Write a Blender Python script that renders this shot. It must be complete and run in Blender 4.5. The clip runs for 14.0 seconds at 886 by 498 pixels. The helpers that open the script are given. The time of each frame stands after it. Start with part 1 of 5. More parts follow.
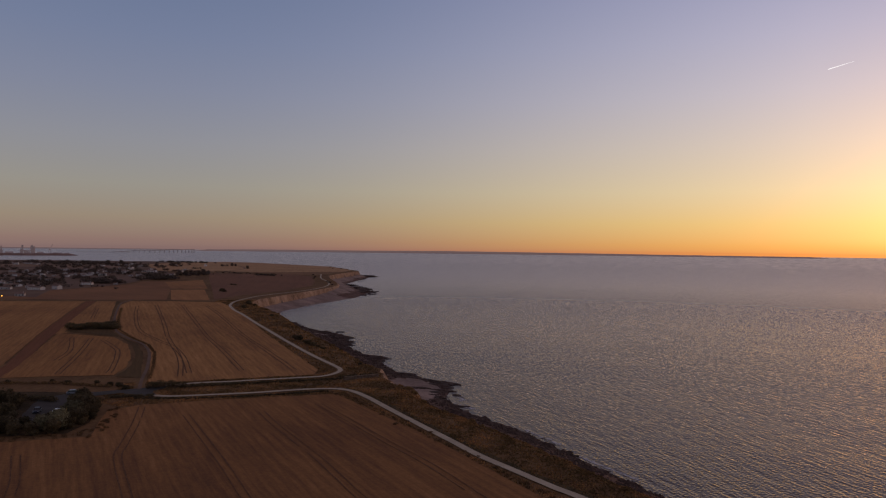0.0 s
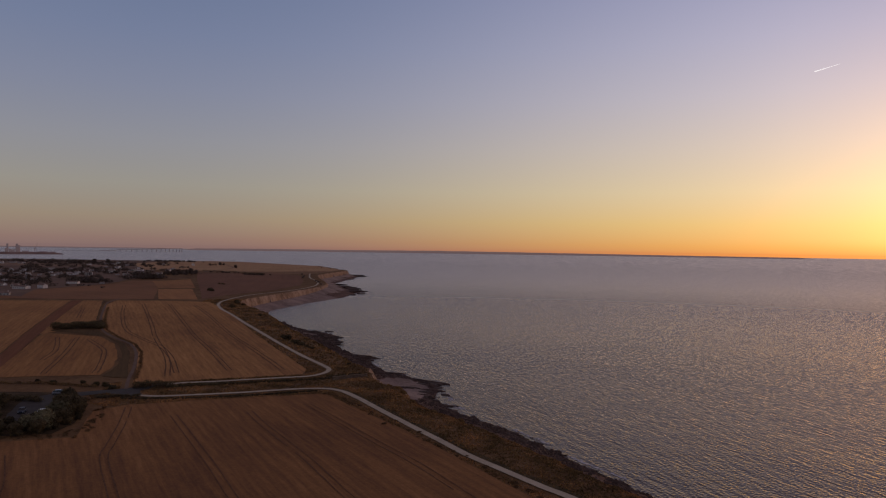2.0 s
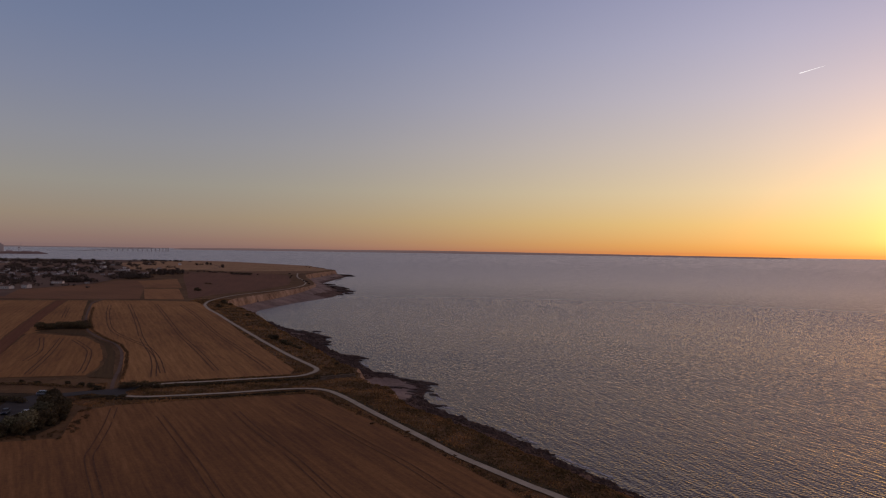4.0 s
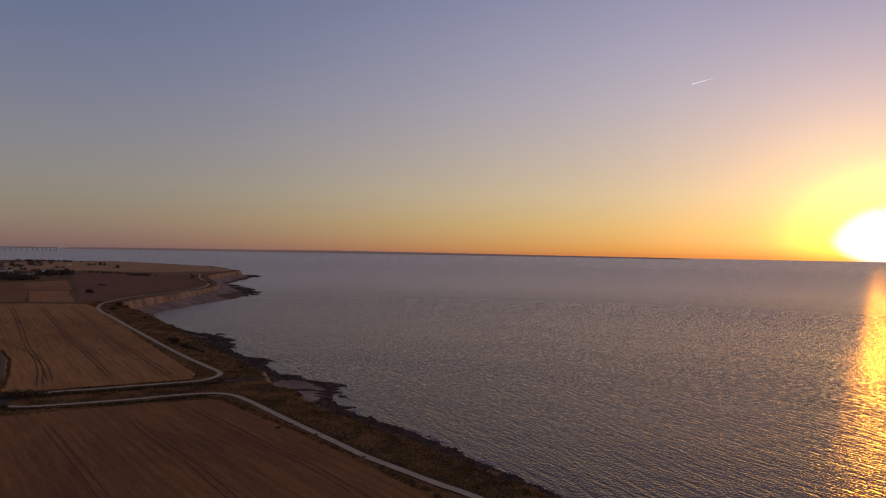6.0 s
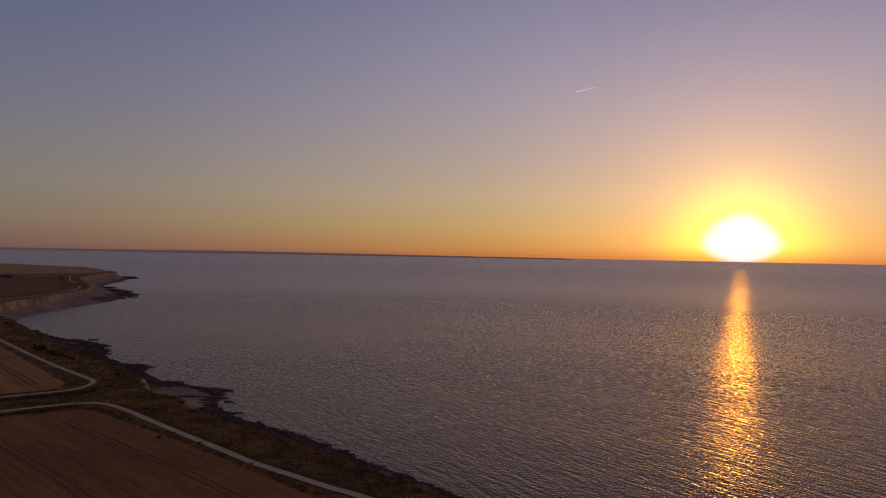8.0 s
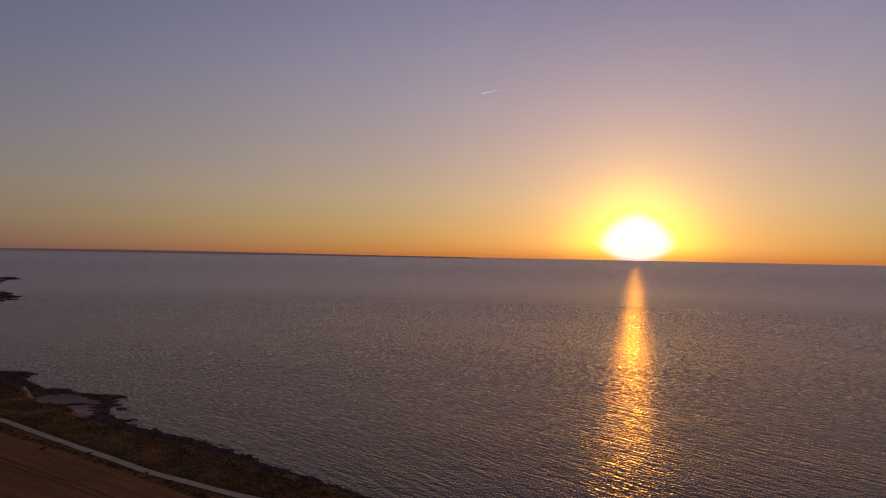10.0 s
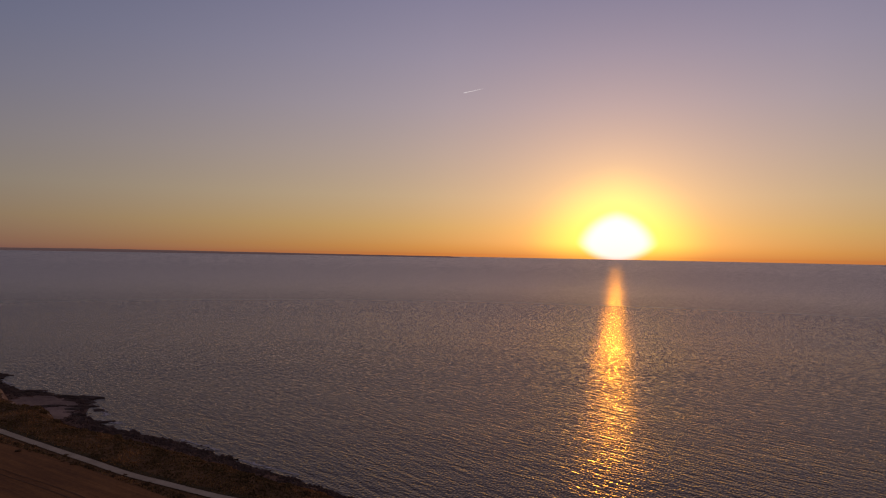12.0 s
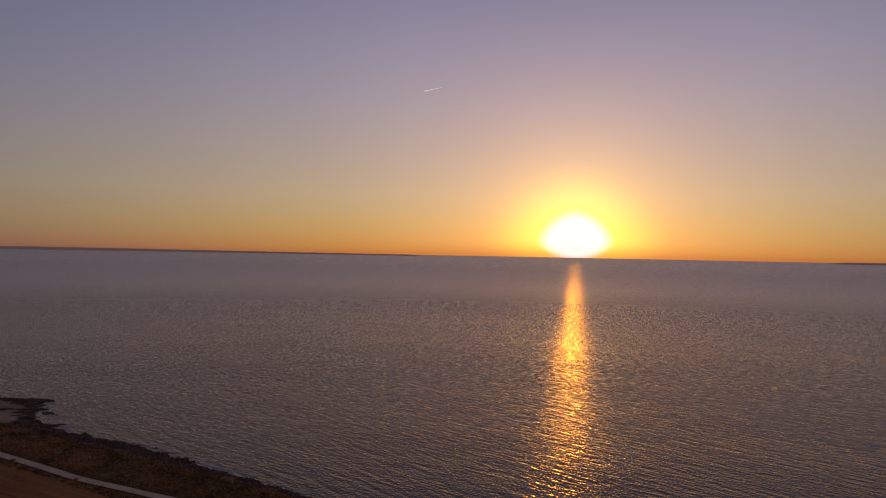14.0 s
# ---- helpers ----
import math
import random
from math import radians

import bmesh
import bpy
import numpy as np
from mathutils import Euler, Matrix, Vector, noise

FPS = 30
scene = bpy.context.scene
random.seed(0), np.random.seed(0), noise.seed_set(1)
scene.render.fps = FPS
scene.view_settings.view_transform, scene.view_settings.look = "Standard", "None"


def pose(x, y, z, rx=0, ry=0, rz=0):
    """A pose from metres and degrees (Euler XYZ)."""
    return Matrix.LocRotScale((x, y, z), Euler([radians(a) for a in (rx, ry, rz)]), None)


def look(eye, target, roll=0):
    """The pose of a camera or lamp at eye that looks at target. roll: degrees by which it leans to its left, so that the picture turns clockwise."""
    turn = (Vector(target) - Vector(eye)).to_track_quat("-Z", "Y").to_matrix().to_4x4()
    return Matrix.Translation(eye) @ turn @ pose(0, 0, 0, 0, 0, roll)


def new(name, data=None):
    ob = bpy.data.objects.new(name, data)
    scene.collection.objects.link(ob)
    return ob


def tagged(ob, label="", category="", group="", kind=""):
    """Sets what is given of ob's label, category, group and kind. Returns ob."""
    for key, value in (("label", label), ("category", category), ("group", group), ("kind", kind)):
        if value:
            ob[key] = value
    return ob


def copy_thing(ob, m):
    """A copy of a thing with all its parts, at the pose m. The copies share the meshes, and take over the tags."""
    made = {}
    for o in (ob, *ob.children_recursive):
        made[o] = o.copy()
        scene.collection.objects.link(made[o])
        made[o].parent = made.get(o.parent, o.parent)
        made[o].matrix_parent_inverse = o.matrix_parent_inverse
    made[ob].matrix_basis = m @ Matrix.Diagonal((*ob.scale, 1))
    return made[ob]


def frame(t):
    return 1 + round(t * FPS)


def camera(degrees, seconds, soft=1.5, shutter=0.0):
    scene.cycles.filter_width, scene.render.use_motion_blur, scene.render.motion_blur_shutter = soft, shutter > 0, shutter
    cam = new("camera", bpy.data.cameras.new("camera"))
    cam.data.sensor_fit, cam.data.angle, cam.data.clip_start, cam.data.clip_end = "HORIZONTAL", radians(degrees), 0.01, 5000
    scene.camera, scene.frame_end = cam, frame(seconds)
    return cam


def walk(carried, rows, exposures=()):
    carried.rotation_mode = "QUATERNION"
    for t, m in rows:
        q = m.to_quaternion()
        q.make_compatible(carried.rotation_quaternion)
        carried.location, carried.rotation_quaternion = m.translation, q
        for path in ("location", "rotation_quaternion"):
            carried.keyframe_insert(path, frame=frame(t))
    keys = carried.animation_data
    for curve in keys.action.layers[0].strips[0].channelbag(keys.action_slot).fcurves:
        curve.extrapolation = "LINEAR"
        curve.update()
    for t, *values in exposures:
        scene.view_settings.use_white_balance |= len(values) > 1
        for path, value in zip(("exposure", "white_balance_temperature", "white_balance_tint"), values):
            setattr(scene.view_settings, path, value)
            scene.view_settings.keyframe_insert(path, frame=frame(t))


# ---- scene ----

# ---------------------------------------------------------------- camera
EYE = Vector((0.0, 0.0, 57.0))
cam = camera(66.3, 14.0, soft=1.2)

# seconds, heading to the right, tilt up, roll
PATH = [
    (0.0, 0.00, 0.07, 0.70), (0.5, 0.26, 0.09, 0.76), (1.0, 0.47, 0.10, 0.80), (1.5, 0.69, 0.09, 0.83),
    (2.0, 0.91, 0.06, 0.85), (3.6, 1.62, 0.05, 0.89), (4.3, 2.62, 0.06, 0.92), (4.5, 3.46, 0.06, 0.94),
    (5.0, 5.63, 0.09, 0.95), (5.5, 7.67, 0.14, 0.98), (6.0, 9.52, 0.19, 1.02), (6.5, 11.26, 0.24, 1.04),
    (7.0, 13.21, 0.27, 1.07), (7.5, 15.79, 0.32, 1.09), (8.0, 18.59, 0.38, 1.08), (8.5, 21.19, 0.40, 1.06),
    (8.7, 22.22, 0.41, 1.06), (9.3, 24.75, 0.43, 1.07), (10.0, 26.40, 0.44, 1.09), (11.0, 27.20, 0.44, 1.10),
    (11.5, 27.42, 0.41, 1.09), (12.0, 27.95, 0.40, 1.07), (12.5, 28.83, 0.37, 1.03), (13.0, 30.02, 0.32, 1.00),
    (13.5, 30.89, 0.29, 1.02), (14.0, 31.27, 0.31, 1.07),
]


def heading(right, up):
    a, e = radians(right), radians(up)
    return Vector((math.sin(a) * math.cos(e), math.cos(a) * math.cos(e), math.sin(e)))


walk(cam, [(t, look(EYE, EYE + heading(a, e), r)) for t, a, e, r in PATH],
     exposures=[(0.0, 0.0, 6400, 7), (4.5, -0.05, 6400, 8), (6.0, -0.25, 6450, 9), (7.0, -0.45, 6500, 12), (8.5, -0.70, 6550, 16), (11.0, -0.71, 6600, 16), (14.0, -0.71, 6600, 16)])

# ---------------------------------------------------------------- world and sun
SUN_AZ, SUN_EL = 42.3, 1.0
SUN_DIR = heading(SUN_AZ, SUN_EL)


def srgb(r, g, b, a=1.0):
    def lin(c):
        c /= 255.0
        return c / 12.92 if c <= 0.04045 else ((c + 0.055) / 1.055) ** 2.4
    return (lin(r), lin(g), lin(b), a)


class Graph:
    """Short hand for node trees."""

    def __init__(self, tree):
        self.t = tree
        tree.nodes.clear()

    def add(self, kind, props=None, **inputs):
        n = self.t.nodes.new(kind)
        for k, v in (props or {}).items():
            setattr(n, k, v)
        for k, v in inputs.items():
            self.put(n, k, v)
        return n

    def put(self, n, key, v):
        sock = n.inputs[int(key[1:])] if key[0] == "i" and key[1:].isdigit() else n.inputs[key.replace("_", " ")]
        if isinstance(v, bpy.types.NodeSocket):
            self.t.links.new(v, sock)
        else:
            sock.default_value = v

    def math(self, op, a, b=0.0, clamp=False):
        return self.add("ShaderNodeMath", {"operation": op, "use_clamp": clamp}, i0=a, i1=b).outputs[0]

    def ramp(self, fac, stops, mode="LINEAR"):
        n = self.add("ShaderNodeValToRGB", Fac=fac)
        n.color_ramp.interpolation = mode
        e = n.color_ramp.elements
        while len(e) < len(stops):
            e.new(0.5)
        for el, (p, c) in zip(e, stops):
            el.position, el.color = p, c
        return n.outputs[0]

    def mix(self, fac, a, b, blend="MIX"):
        n = self.add("ShaderNodeMix", {"data_type": "RGBA", "blend_type": blend})
        self.put(n, "i0", fac), self.put(n, "i6", a), self.put(n, "i7", b)
        return n.outputs[2]

    def noise(self, vec, scale, detail=3.0, rough=0.5):
        n = self.add("ShaderNodeTexNoise", Scale=scale, Detail=detail, Roughness=rough)
        if vec is not None:
            self.put(n, "Vector", vec)
        return n.outputs[0]


world = bpy.data.worlds.new("dusk_sky")
scene.world = world
world.use_nodes = True
g = Graph(world.node_tree)
way = g.add("ShaderNodeTexCoord").outputs["Generated"]
sep = g.add("ShaderNodeSeparateXYZ", Vector=way)
height = sep.outputs[2]
lift = g.math("MULTIPLY", height, 1.0, True)
# cool side of the sky, far from the sun, and warm side, near it
stretch = g.math("POWER", lift, 0.5)
cool = g.ramp(stretch, [(0.0, srgb(134, 109, 107)), (0.10, srgb(144, 118, 111)), (0.20, srgb(153, 137, 122)), (0.29, srgb(152, 146, 140)),
                        (0.38, srgb(143, 142, 152)), (0.46, srgb(130, 134, 157)), (0.53, srgb(117, 126, 156)), (0.60, srgb(105, 117, 150)), (1.0, srgb(124, 107, 116))])
warm = g.ramp(stretch, [(0.0, srgb(236, 150, 78)), (0.10, srgb(243, 178, 94)), (0.20, srgb(240, 201, 130)), (0.29, srgb(234, 209, 168)),
                        (0.38, srgb(219, 201, 188)), (0.46, srgb(202, 191, 200)), (0.53, srgb(184, 178, 200)), (0.60, srgb(162, 160, 191)), (1.0, srgb(124, 107, 116))])
flat = g.add("ShaderNodeVectorMath", {"operation": "NORMALIZE"}, i0=g.add("ShaderNodeCombineXYZ", X=sep.outputs[0], Y=sep.outputs[1]).outputs[0]).outputs[0]
side = g.add("ShaderNodeVectorMath", {"operation": "DOT_PRODUCT"}, i0=flat, i1=heading(SUN_AZ, 0)).outputs["Value"]
facing = g.math("POWER", g.math("MULTIPLY", g.math("SUBTRACT", side, 0.30), 1 / 0.67, True), 2.8)
sky = g.mix(facing, cool, warm)
near_sun = g.math("MAXIMUM", g.add("ShaderNodeVectorMath", {"operation": "DOT_PRODUCT"}, i0=way, i1=SUN_DIR).outputs["Value"], 0.0)
# haze low over the water dims and reddens the glow
haze = g.add("ShaderNodeMapRange", {"interpolation_type": "SMOOTHSTEP"}, Value=height, i1=-0.006, i2=0.022, i3=0.35, i4=1.0).outputs[0]
# the burnt-out sun: wide above, drawn to a point on the horizon
over = g.math("SUBTRACT", height, math.sin(radians(1.15)))
rise = g.math("ADD", g.math("MULTIPLY", g.math("MAXIMUM", over, 0.0), 1 / 0.0385), g.math("MULTIPLY", g.math("MAXIMUM", g.math("MULTIPLY", over, -1.0), 0.0), 1 / 0.0255))
aside = g.math("ABSOLUTE", g.add("ShaderNodeVectorMath", {"operation": "DOT_PRODUCT"}, i0=way, i1=heading(SUN_AZ + 90, 0)).outputs["Value"])
aside = g.math("ADD", g.math("MULTIPLY", aside, 1 / 0.0465), g.math("MULTIPLY", g.math("LESS_THAN", side, 0.0), 50.0))
reach = g.math("POWER", g.math("ADD", g.math("POWER", rise, 1.65), g.math("POWER", aside, 1.65)), 1 / 1.65)
core = g.add("ShaderNodeMapRange", {"interpolation_type": "SMOOTHSTEP"}, Value=reach, i1=1.28, i2=0.72).outputs[0]
ring = g.add("ShaderNodeMapRange", {"interpolation_type": "SMOOTHSTEP"}, Value=reach, i1=3.1, i2=0.85).outputs[0]
glow = sky
for lobe, dim, colour in ((core, 1.0, (0.85, 0.75, 1.42)), (ring, haze, (0.45, 0.53, 0.0)),
                          (g.math("POWER", near_sun, 240.0), haze, (0.85, 0.50, 0.04)), (g.math("POWER", near_sun, 70.0), haze, (0.37, 0.20, 0.0)), (g.math("POWER", near_sun, 40.0), haze, (0.30, 0.14, 0.11))):
    lobe = g.math("MULTIPLY", lobe, dim)
    glow = g.mix(1.0, glow, g.add("ShaderNodeVectorMath", {"operation": "SCALE"}, i0=colour, Scale=lobe).outputs[0], "ADD")
air = g.add("ShaderNodeTexSky", {"sky_type": "NISHITA", "sun_disc": False, "sun_elevation": radians(SUN_EL), "sun_rotation": radians(SUN_AZ)})
back1 = g.add("ShaderNodeBackground", Color=air.outputs[0], Strength=0.02)
back2 = g.add("ShaderNodeBackground", Color=glow, Strength=0.92)
both = g.add("ShaderNodeAddShader", i0=back1.outputs[0], i1=back2.outputs[0])
g.add("ShaderNodeOutputWorld", Surface=both.outputs[0])

sun = new("sun", bpy.data.lights.new("sun", "SUN"))
sun.data.energy, sun.data.angle, sun.data.color = 0.21, radians(1.0), (1.0, 0.37, 0.012)
sun.matrix_world = look((0, 0, 0), -SUN_DIR)

# ---------------------------------------------------------------- materials


def material(name, colours, scale=1.0, rough=0.9, bump=0.0, bump_scale=None, metal=0.0, stretch_xyz=(1, 1, 1), turn=0.0, fine=6.0, spec=0.06, vary=0.0):
    """Two scales of noise between the given colours, with bump."""
    m = bpy.data.materials.new(name)
    m.use_nodes = True
    g = Graph(m.node_tree)
    pos = g.add("ShaderNodeNewGeometry").outputs["Position"]
    pos = g.add("ShaderNodeMapping", Vector=pos, Rotation=(0, 0, turn), Scale=stretch_xyz).outputs[0]
    big = g.noise(pos, scale, 4.0, 0.55)
    small = g.noise(pos, scale * fine, 3.0, 0.6)
    fac = g.math("ADD", g.math("MULTIPLY", big, 0.6), g.math("MULTIPLY", small, 0.4))
    n = len(colours)
    col = g.ramp(fac, [(0.32 + 0.36 * i / max(1, n - 1), (*c, 1)) for i, c in enumerate(colours)])
    if vary:
        rnd = g.add("ShaderNodeObjectInfo").outputs["Random"]
        col = g.add("ShaderNodeHueSaturation", Color=col, Value=g.add("ShaderNodeMapRange", Value=rnd, i3=1 - vary, i4=1 + vary).outputs[0]).outputs[0]
    b = g.add("ShaderNodeBsdfPrincipled", Base_Color=col, Roughness=rough, Metallic=metal, Specular_IOR_Level=spec)
    if bump:
        h = g.noise(pos, bump_scale or scale * fine, 3.0, 0.6)
        g.put(b, "Normal", g.add("ShaderNodeBump", Strength=1.0, Distance=bump, Height=h).outputs[0])
    g.add("ShaderNodeOutputMaterial", Surface=b.outputs[0])
    return m


def stubble(name, dark, light, soil, turn, pitch=6.0):
    """Stubble with drill rows and mower swaths along one way."""
    m = bpy.data.materials.new(name)
    m.use_nodes = True
    g = Graph(m.node_tree)
    pos = g.add("ShaderNodeNewGeometry").outputs["Position"]
    rot = g.add("ShaderNodeMapping", Vector=pos, Rotation=(0, 0, turn)).outputs[0]
    along = g.add("ShaderNodeMapping", Vector=rot, Scale=(1.0, 0.06, 1.0)).outputs[0]
    rows = g.noise(along, 1.0 / 0.9, 4.0, 0.65)
    swath = g.noise(along, 1.0 / pitch, 2.0, 0.5)
    patch = g.noise(pos, 0.012, 3.0, 0.5)
    grit = g.noise(pos, 1.1, 4.0, 0.75)
    drill = g.add("ShaderNodeTexWave", {"wave_type": "BANDS", "bands_direction": "X"}, Vector=rot, Scale=0.112, Distortion=1.6, Detail=2.0, Detail_Scale=0.5).outputs["Fac"]
    f = g.math("ADD", g.math("ADD", g.math("MULTIPLY", rows, 0.28), g.math("MULTIPLY", swath, 0.17)), g.math("ADD", g.math("MULTIPLY", patch, 0.25), g.math("MULTIPLY", grit, 0.22)))
    f = g.math("ADD", f, g.math("MULTIPLY", g.math("SUBTRACT", drill, 0.5), 0.03))
    col = g.ramp(f, [(0.375, (*soil, 1)), (0.485, (*dark, 1)), (0.655, (*light, 1))])
    b = g.add("ShaderNodeBsdfPrincipled", Base_Color=col, Roughness=0.95, Specular_IOR_Level=0.03)
    g.put(b, "Normal", g.add("ShaderNodeBump", Strength=0.6, Distance=0.12, Height=rows).outputs[0])
    g.add("ShaderNodeOutputMaterial", Surface=b.outputs[0])
    return m


def sea_material():
    """Dark water under ruffled gloss; the waves are slopes of the surface, with crests across the wind."""
    m = bpy.data.materials.new("sea_water")
    m.use_nodes = True
    g = Graph(m.node_tree)
    pos = g.add("ShaderNodeNewGeometry").outputs["Position"]
    gust = g.noise(pos, 0.006, 4.0, 0.6)
    gust = g.add("ShaderNodeMapRange", Value=gust, i1=0.38, i2=0.62, i3=0.85, i4=1.15).outputs[0]
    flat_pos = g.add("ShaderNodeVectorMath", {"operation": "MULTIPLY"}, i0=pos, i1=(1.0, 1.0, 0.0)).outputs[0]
    # plan distance from the origin, which lies below the camera
    eye_range = g.add("ShaderNodeVectorMath", {"operation": "LENGTH"}, i0=flat_pos).outputs["Value"]

    # fine ripples fade with range; rising roughness stands in for them
    calm = g.add("ShaderNodeMapRange", {"interpolation_type": "SMOOTHSTEP"}, Value=eye_range, i1=200.0, i2=1500.0, i3=1.0, i4=0.6).outputs[0]

    def waves(shift):
        """Height of the ruffled water at a place moved by shift: swell, wind waves, ripples."""
        p0 = g.add("ShaderNodeVectorMath", {"operation": "ADD"}, i0=pos, i1=shift).outputs[0]
        h = None
        for turn, size, longish, amount, detail in SEA_WAVES:
            p = g.add("ShaderNodeMapping", {"vector_type": "TEXTURE"}, Vector=p0, Rotation=(0, 0, radians(turn)), Scale=(1.0, 1.0 / longish, 1.0)).outputs[0]
            n = g.noise(p, 1.0 / size, detail, 0.5)
            if 2.0 < size < 6.0:        # wind waves have narrow crests and broad troughs
                n = g.math("MULTIPLY", g.math("POWER", g.math("ADD", g.math("ABSOLUTE", g.math("SUBTRACT", n, 0.5)), 0.01), 0.8), -1.0)
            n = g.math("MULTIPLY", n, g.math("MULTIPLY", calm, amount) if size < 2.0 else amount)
            h = n if h is None else g.math("ADD", h, n)
        return h

    step = 0.08
    h0 = waves((0.0, 0.0, 0.0))
    gain = g.math("MULTIPLY", gust, -1.0 / step)
    sx = g.math("MULTIPLY", g.math("SUBTRACT", waves((step, 0.0, 0.0)), h0), gain)
    sy = g.math("MULTIPLY", g.math("SUBTRACT", waves((0.0, step, 0.0)), h0), gain)
    # normals lean back toward the camera side, weighted by range, to imitate visible wave flanks
    lean = None
    for wide, deep, r0, r1, r2, r3, amount in SEA_CHOP:
        p = g.add("ShaderNodeMapping", {"vector_type": "TEXTURE"}, Vector=pos, Rotation=(0, 0, radians(13)), Scale=(wide, deep, 1.0)).outputs[0]
        n = g.add("ShaderNodeMapRange", Value=g.noise(p, 1.0, 1.0, 0.6), i1=0.38, i2=0.64, i3=0.0, i4=amount).outputs[0]
        n = g.math("MULTIPLY", n, g.add("ShaderNodeMapRange", {"interpolation_type": "SMOOTHSTEP"}, Value=eye_range, i1=r0, i2=r1).outputs[0])
        n = g.math("MULTIPLY", n, g.add("ShaderNodeMapRange", {"interpolation_type": "SMOOTHSTEP"}, Value=eye_range, i1=r2, i2=r3, i3=1.0, i4=0.0).outputs[0])
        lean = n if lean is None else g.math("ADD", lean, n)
    lean = g.math("MULTIPLY", lean, g.add("ShaderNodeMapRange", {"interpolation_type": "SMOOTHSTEP"}, Value=eye_range, i1=700.0, i2=4200.0, i3=1.0, i4=0.95).outputs[0])
    sx = g.math("ADD", sx, g.math("MULTIPLY", lean, -math.sin(radians(SEA_LEAN_AZ))))
    sy = g.math("ADD", sy, g.math("MULTIPLY", lean, -math.cos(radians(SEA_LEAN_AZ))))
    up = g.add("ShaderNodeCombineXYZ", X=sx, Y=sy, Z=1.0).outputs[0]
    nrm = g.add("ShaderNodeVectorMath", {"operation": "NORMALIZE"}, i0=up).outputs[0]
    rough = g.add("ShaderNodeMapRange", Value=eye_range, i1=150.0, i2=1500.0, i3=SEA_ROUGH[0], i4=SEA_ROUGH[1]).outputs[0]
    body = g.add("ShaderNodeBsdfDiffuse", Color=(0.040, 0.022, 0.017, 1))
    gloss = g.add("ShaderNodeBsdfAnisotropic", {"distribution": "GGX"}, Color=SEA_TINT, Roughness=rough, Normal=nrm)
    fres = g.math("MULTIPLY", g.add("ShaderNodeFresnel", IOR=1.33, Normal=nrm).outputs[0], SEA_SHINE)
    mixed = g.add("ShaderNodeMixShader", i0=fres, i1=body.outputs[0], i2=gloss.outputs[0])
    g.add("ShaderNodeOutputMaterial", Surface=mixed.outputs[0])
    return m


# turn, wavelength, share of it along the crest, height, detail
SEA_WAVES = ((13, 30.0, 0.5, 0.40, 1.0), (13, 3.6, 0.23, 0.39, 1.0), (20, 1.2, 0.35, 0.11, 0.0), (0, 0.6, 0.5, 0.06, 0.0), (-50, 0.62, 0.6, 0.152, 0.0))
# width, length along the crest, ranges from the eye where chop comes and goes, slope
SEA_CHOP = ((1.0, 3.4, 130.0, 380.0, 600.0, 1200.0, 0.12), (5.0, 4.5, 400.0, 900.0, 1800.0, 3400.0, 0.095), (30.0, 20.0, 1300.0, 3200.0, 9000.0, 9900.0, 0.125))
SEA_LEAN_AZ, SEA_ROUGH, SEA_TINT, SEA_SHINE = 41.0, (0.19, 0.36), (1.0, 0.882, 0.785, 1), 1.0


def plain(name, colour, rough=0.6, metal=0.0, emit=None, strength=0.0, vary=0.0):
    m = bpy.data.materials.new(name)
    m.use_nodes = True
    g = Graph(m.node_tree)
    col = (*colour, 1)
    if vary:
        rnd = g.add("ShaderNodeObjectInfo").outputs["Random"]
        col = g.add("ShaderNodeHueSaturation", Color=col, Value=g.add("ShaderNodeMapRange", Value=rnd, i3=1 - vary, i4=1 + vary).outputs[0]).outputs[0]
    b = g.add("ShaderNodeBsdfPrincipled", Base_Color=col, Roughness=rough, Metallic=metal)
    if emit:
        g.put(b, "Emission Color", (*emit, 1)), g.put(b, "Emission Strength", strength)
    g.add("ShaderNodeOutputMaterial", Surface=b.outputs[0])
    return m


M_GRASS = material("dry_grass", [(0.092, 0.048, 0.023), (0.16, 0.085, 0.039), (0.23, 0.124, 0.055)], 0.05, 0.95, 0.3, 0.8, fine=14)
M_CLIFF = material("limestone_cliff", [(0.12, 0.072, 0.045), (0.36, 0.22, 0.14), (0.54, 0.35, 0.235)], 0.10, 0.95, 0.8, 0.5, stretch_xyz=(1, 1, 0.45), fine=7)
M_SHINGLE = material("shingle_beach", [(0.145, 0.098, 0.080), (0.255, 0.176, 0.145), (0.36, 0.255, 0.210)], 0.06, 0.9, 0.25, 1.2, fine=12)
M_ROCK = material("wet_reef_rock", [(0.036, 0.023, 0.018), (0.084, 0.053, 0.042), (0.145, 0.092, 0.074)], 0.3, 0.75, 0.2, 1.5, vary=0.25)
M_GRAVEL = material("pale_gravel_path", [(0.36, 0.28, 0.20), (0.44, 0.345, 0.245), (0.52, 0.41, 0.295)], 0.25, 0.9, 0.03, 4.0)
M_LOT = material("worn_asphalt", [(0.060, 0.050, 0.044), (0.095, 0.080, 0.071)], 0.12, 0.9, 0.02, 4.0)
M_DARKSHORE = material("weedy_shore", [(0.055, 0.029, 0.019), (0.118, 0.063, 0.045), (0.205, 0.114, 0.082)], 0.22, 0.8, 0.3, 1.3, fine=9)
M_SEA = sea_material()

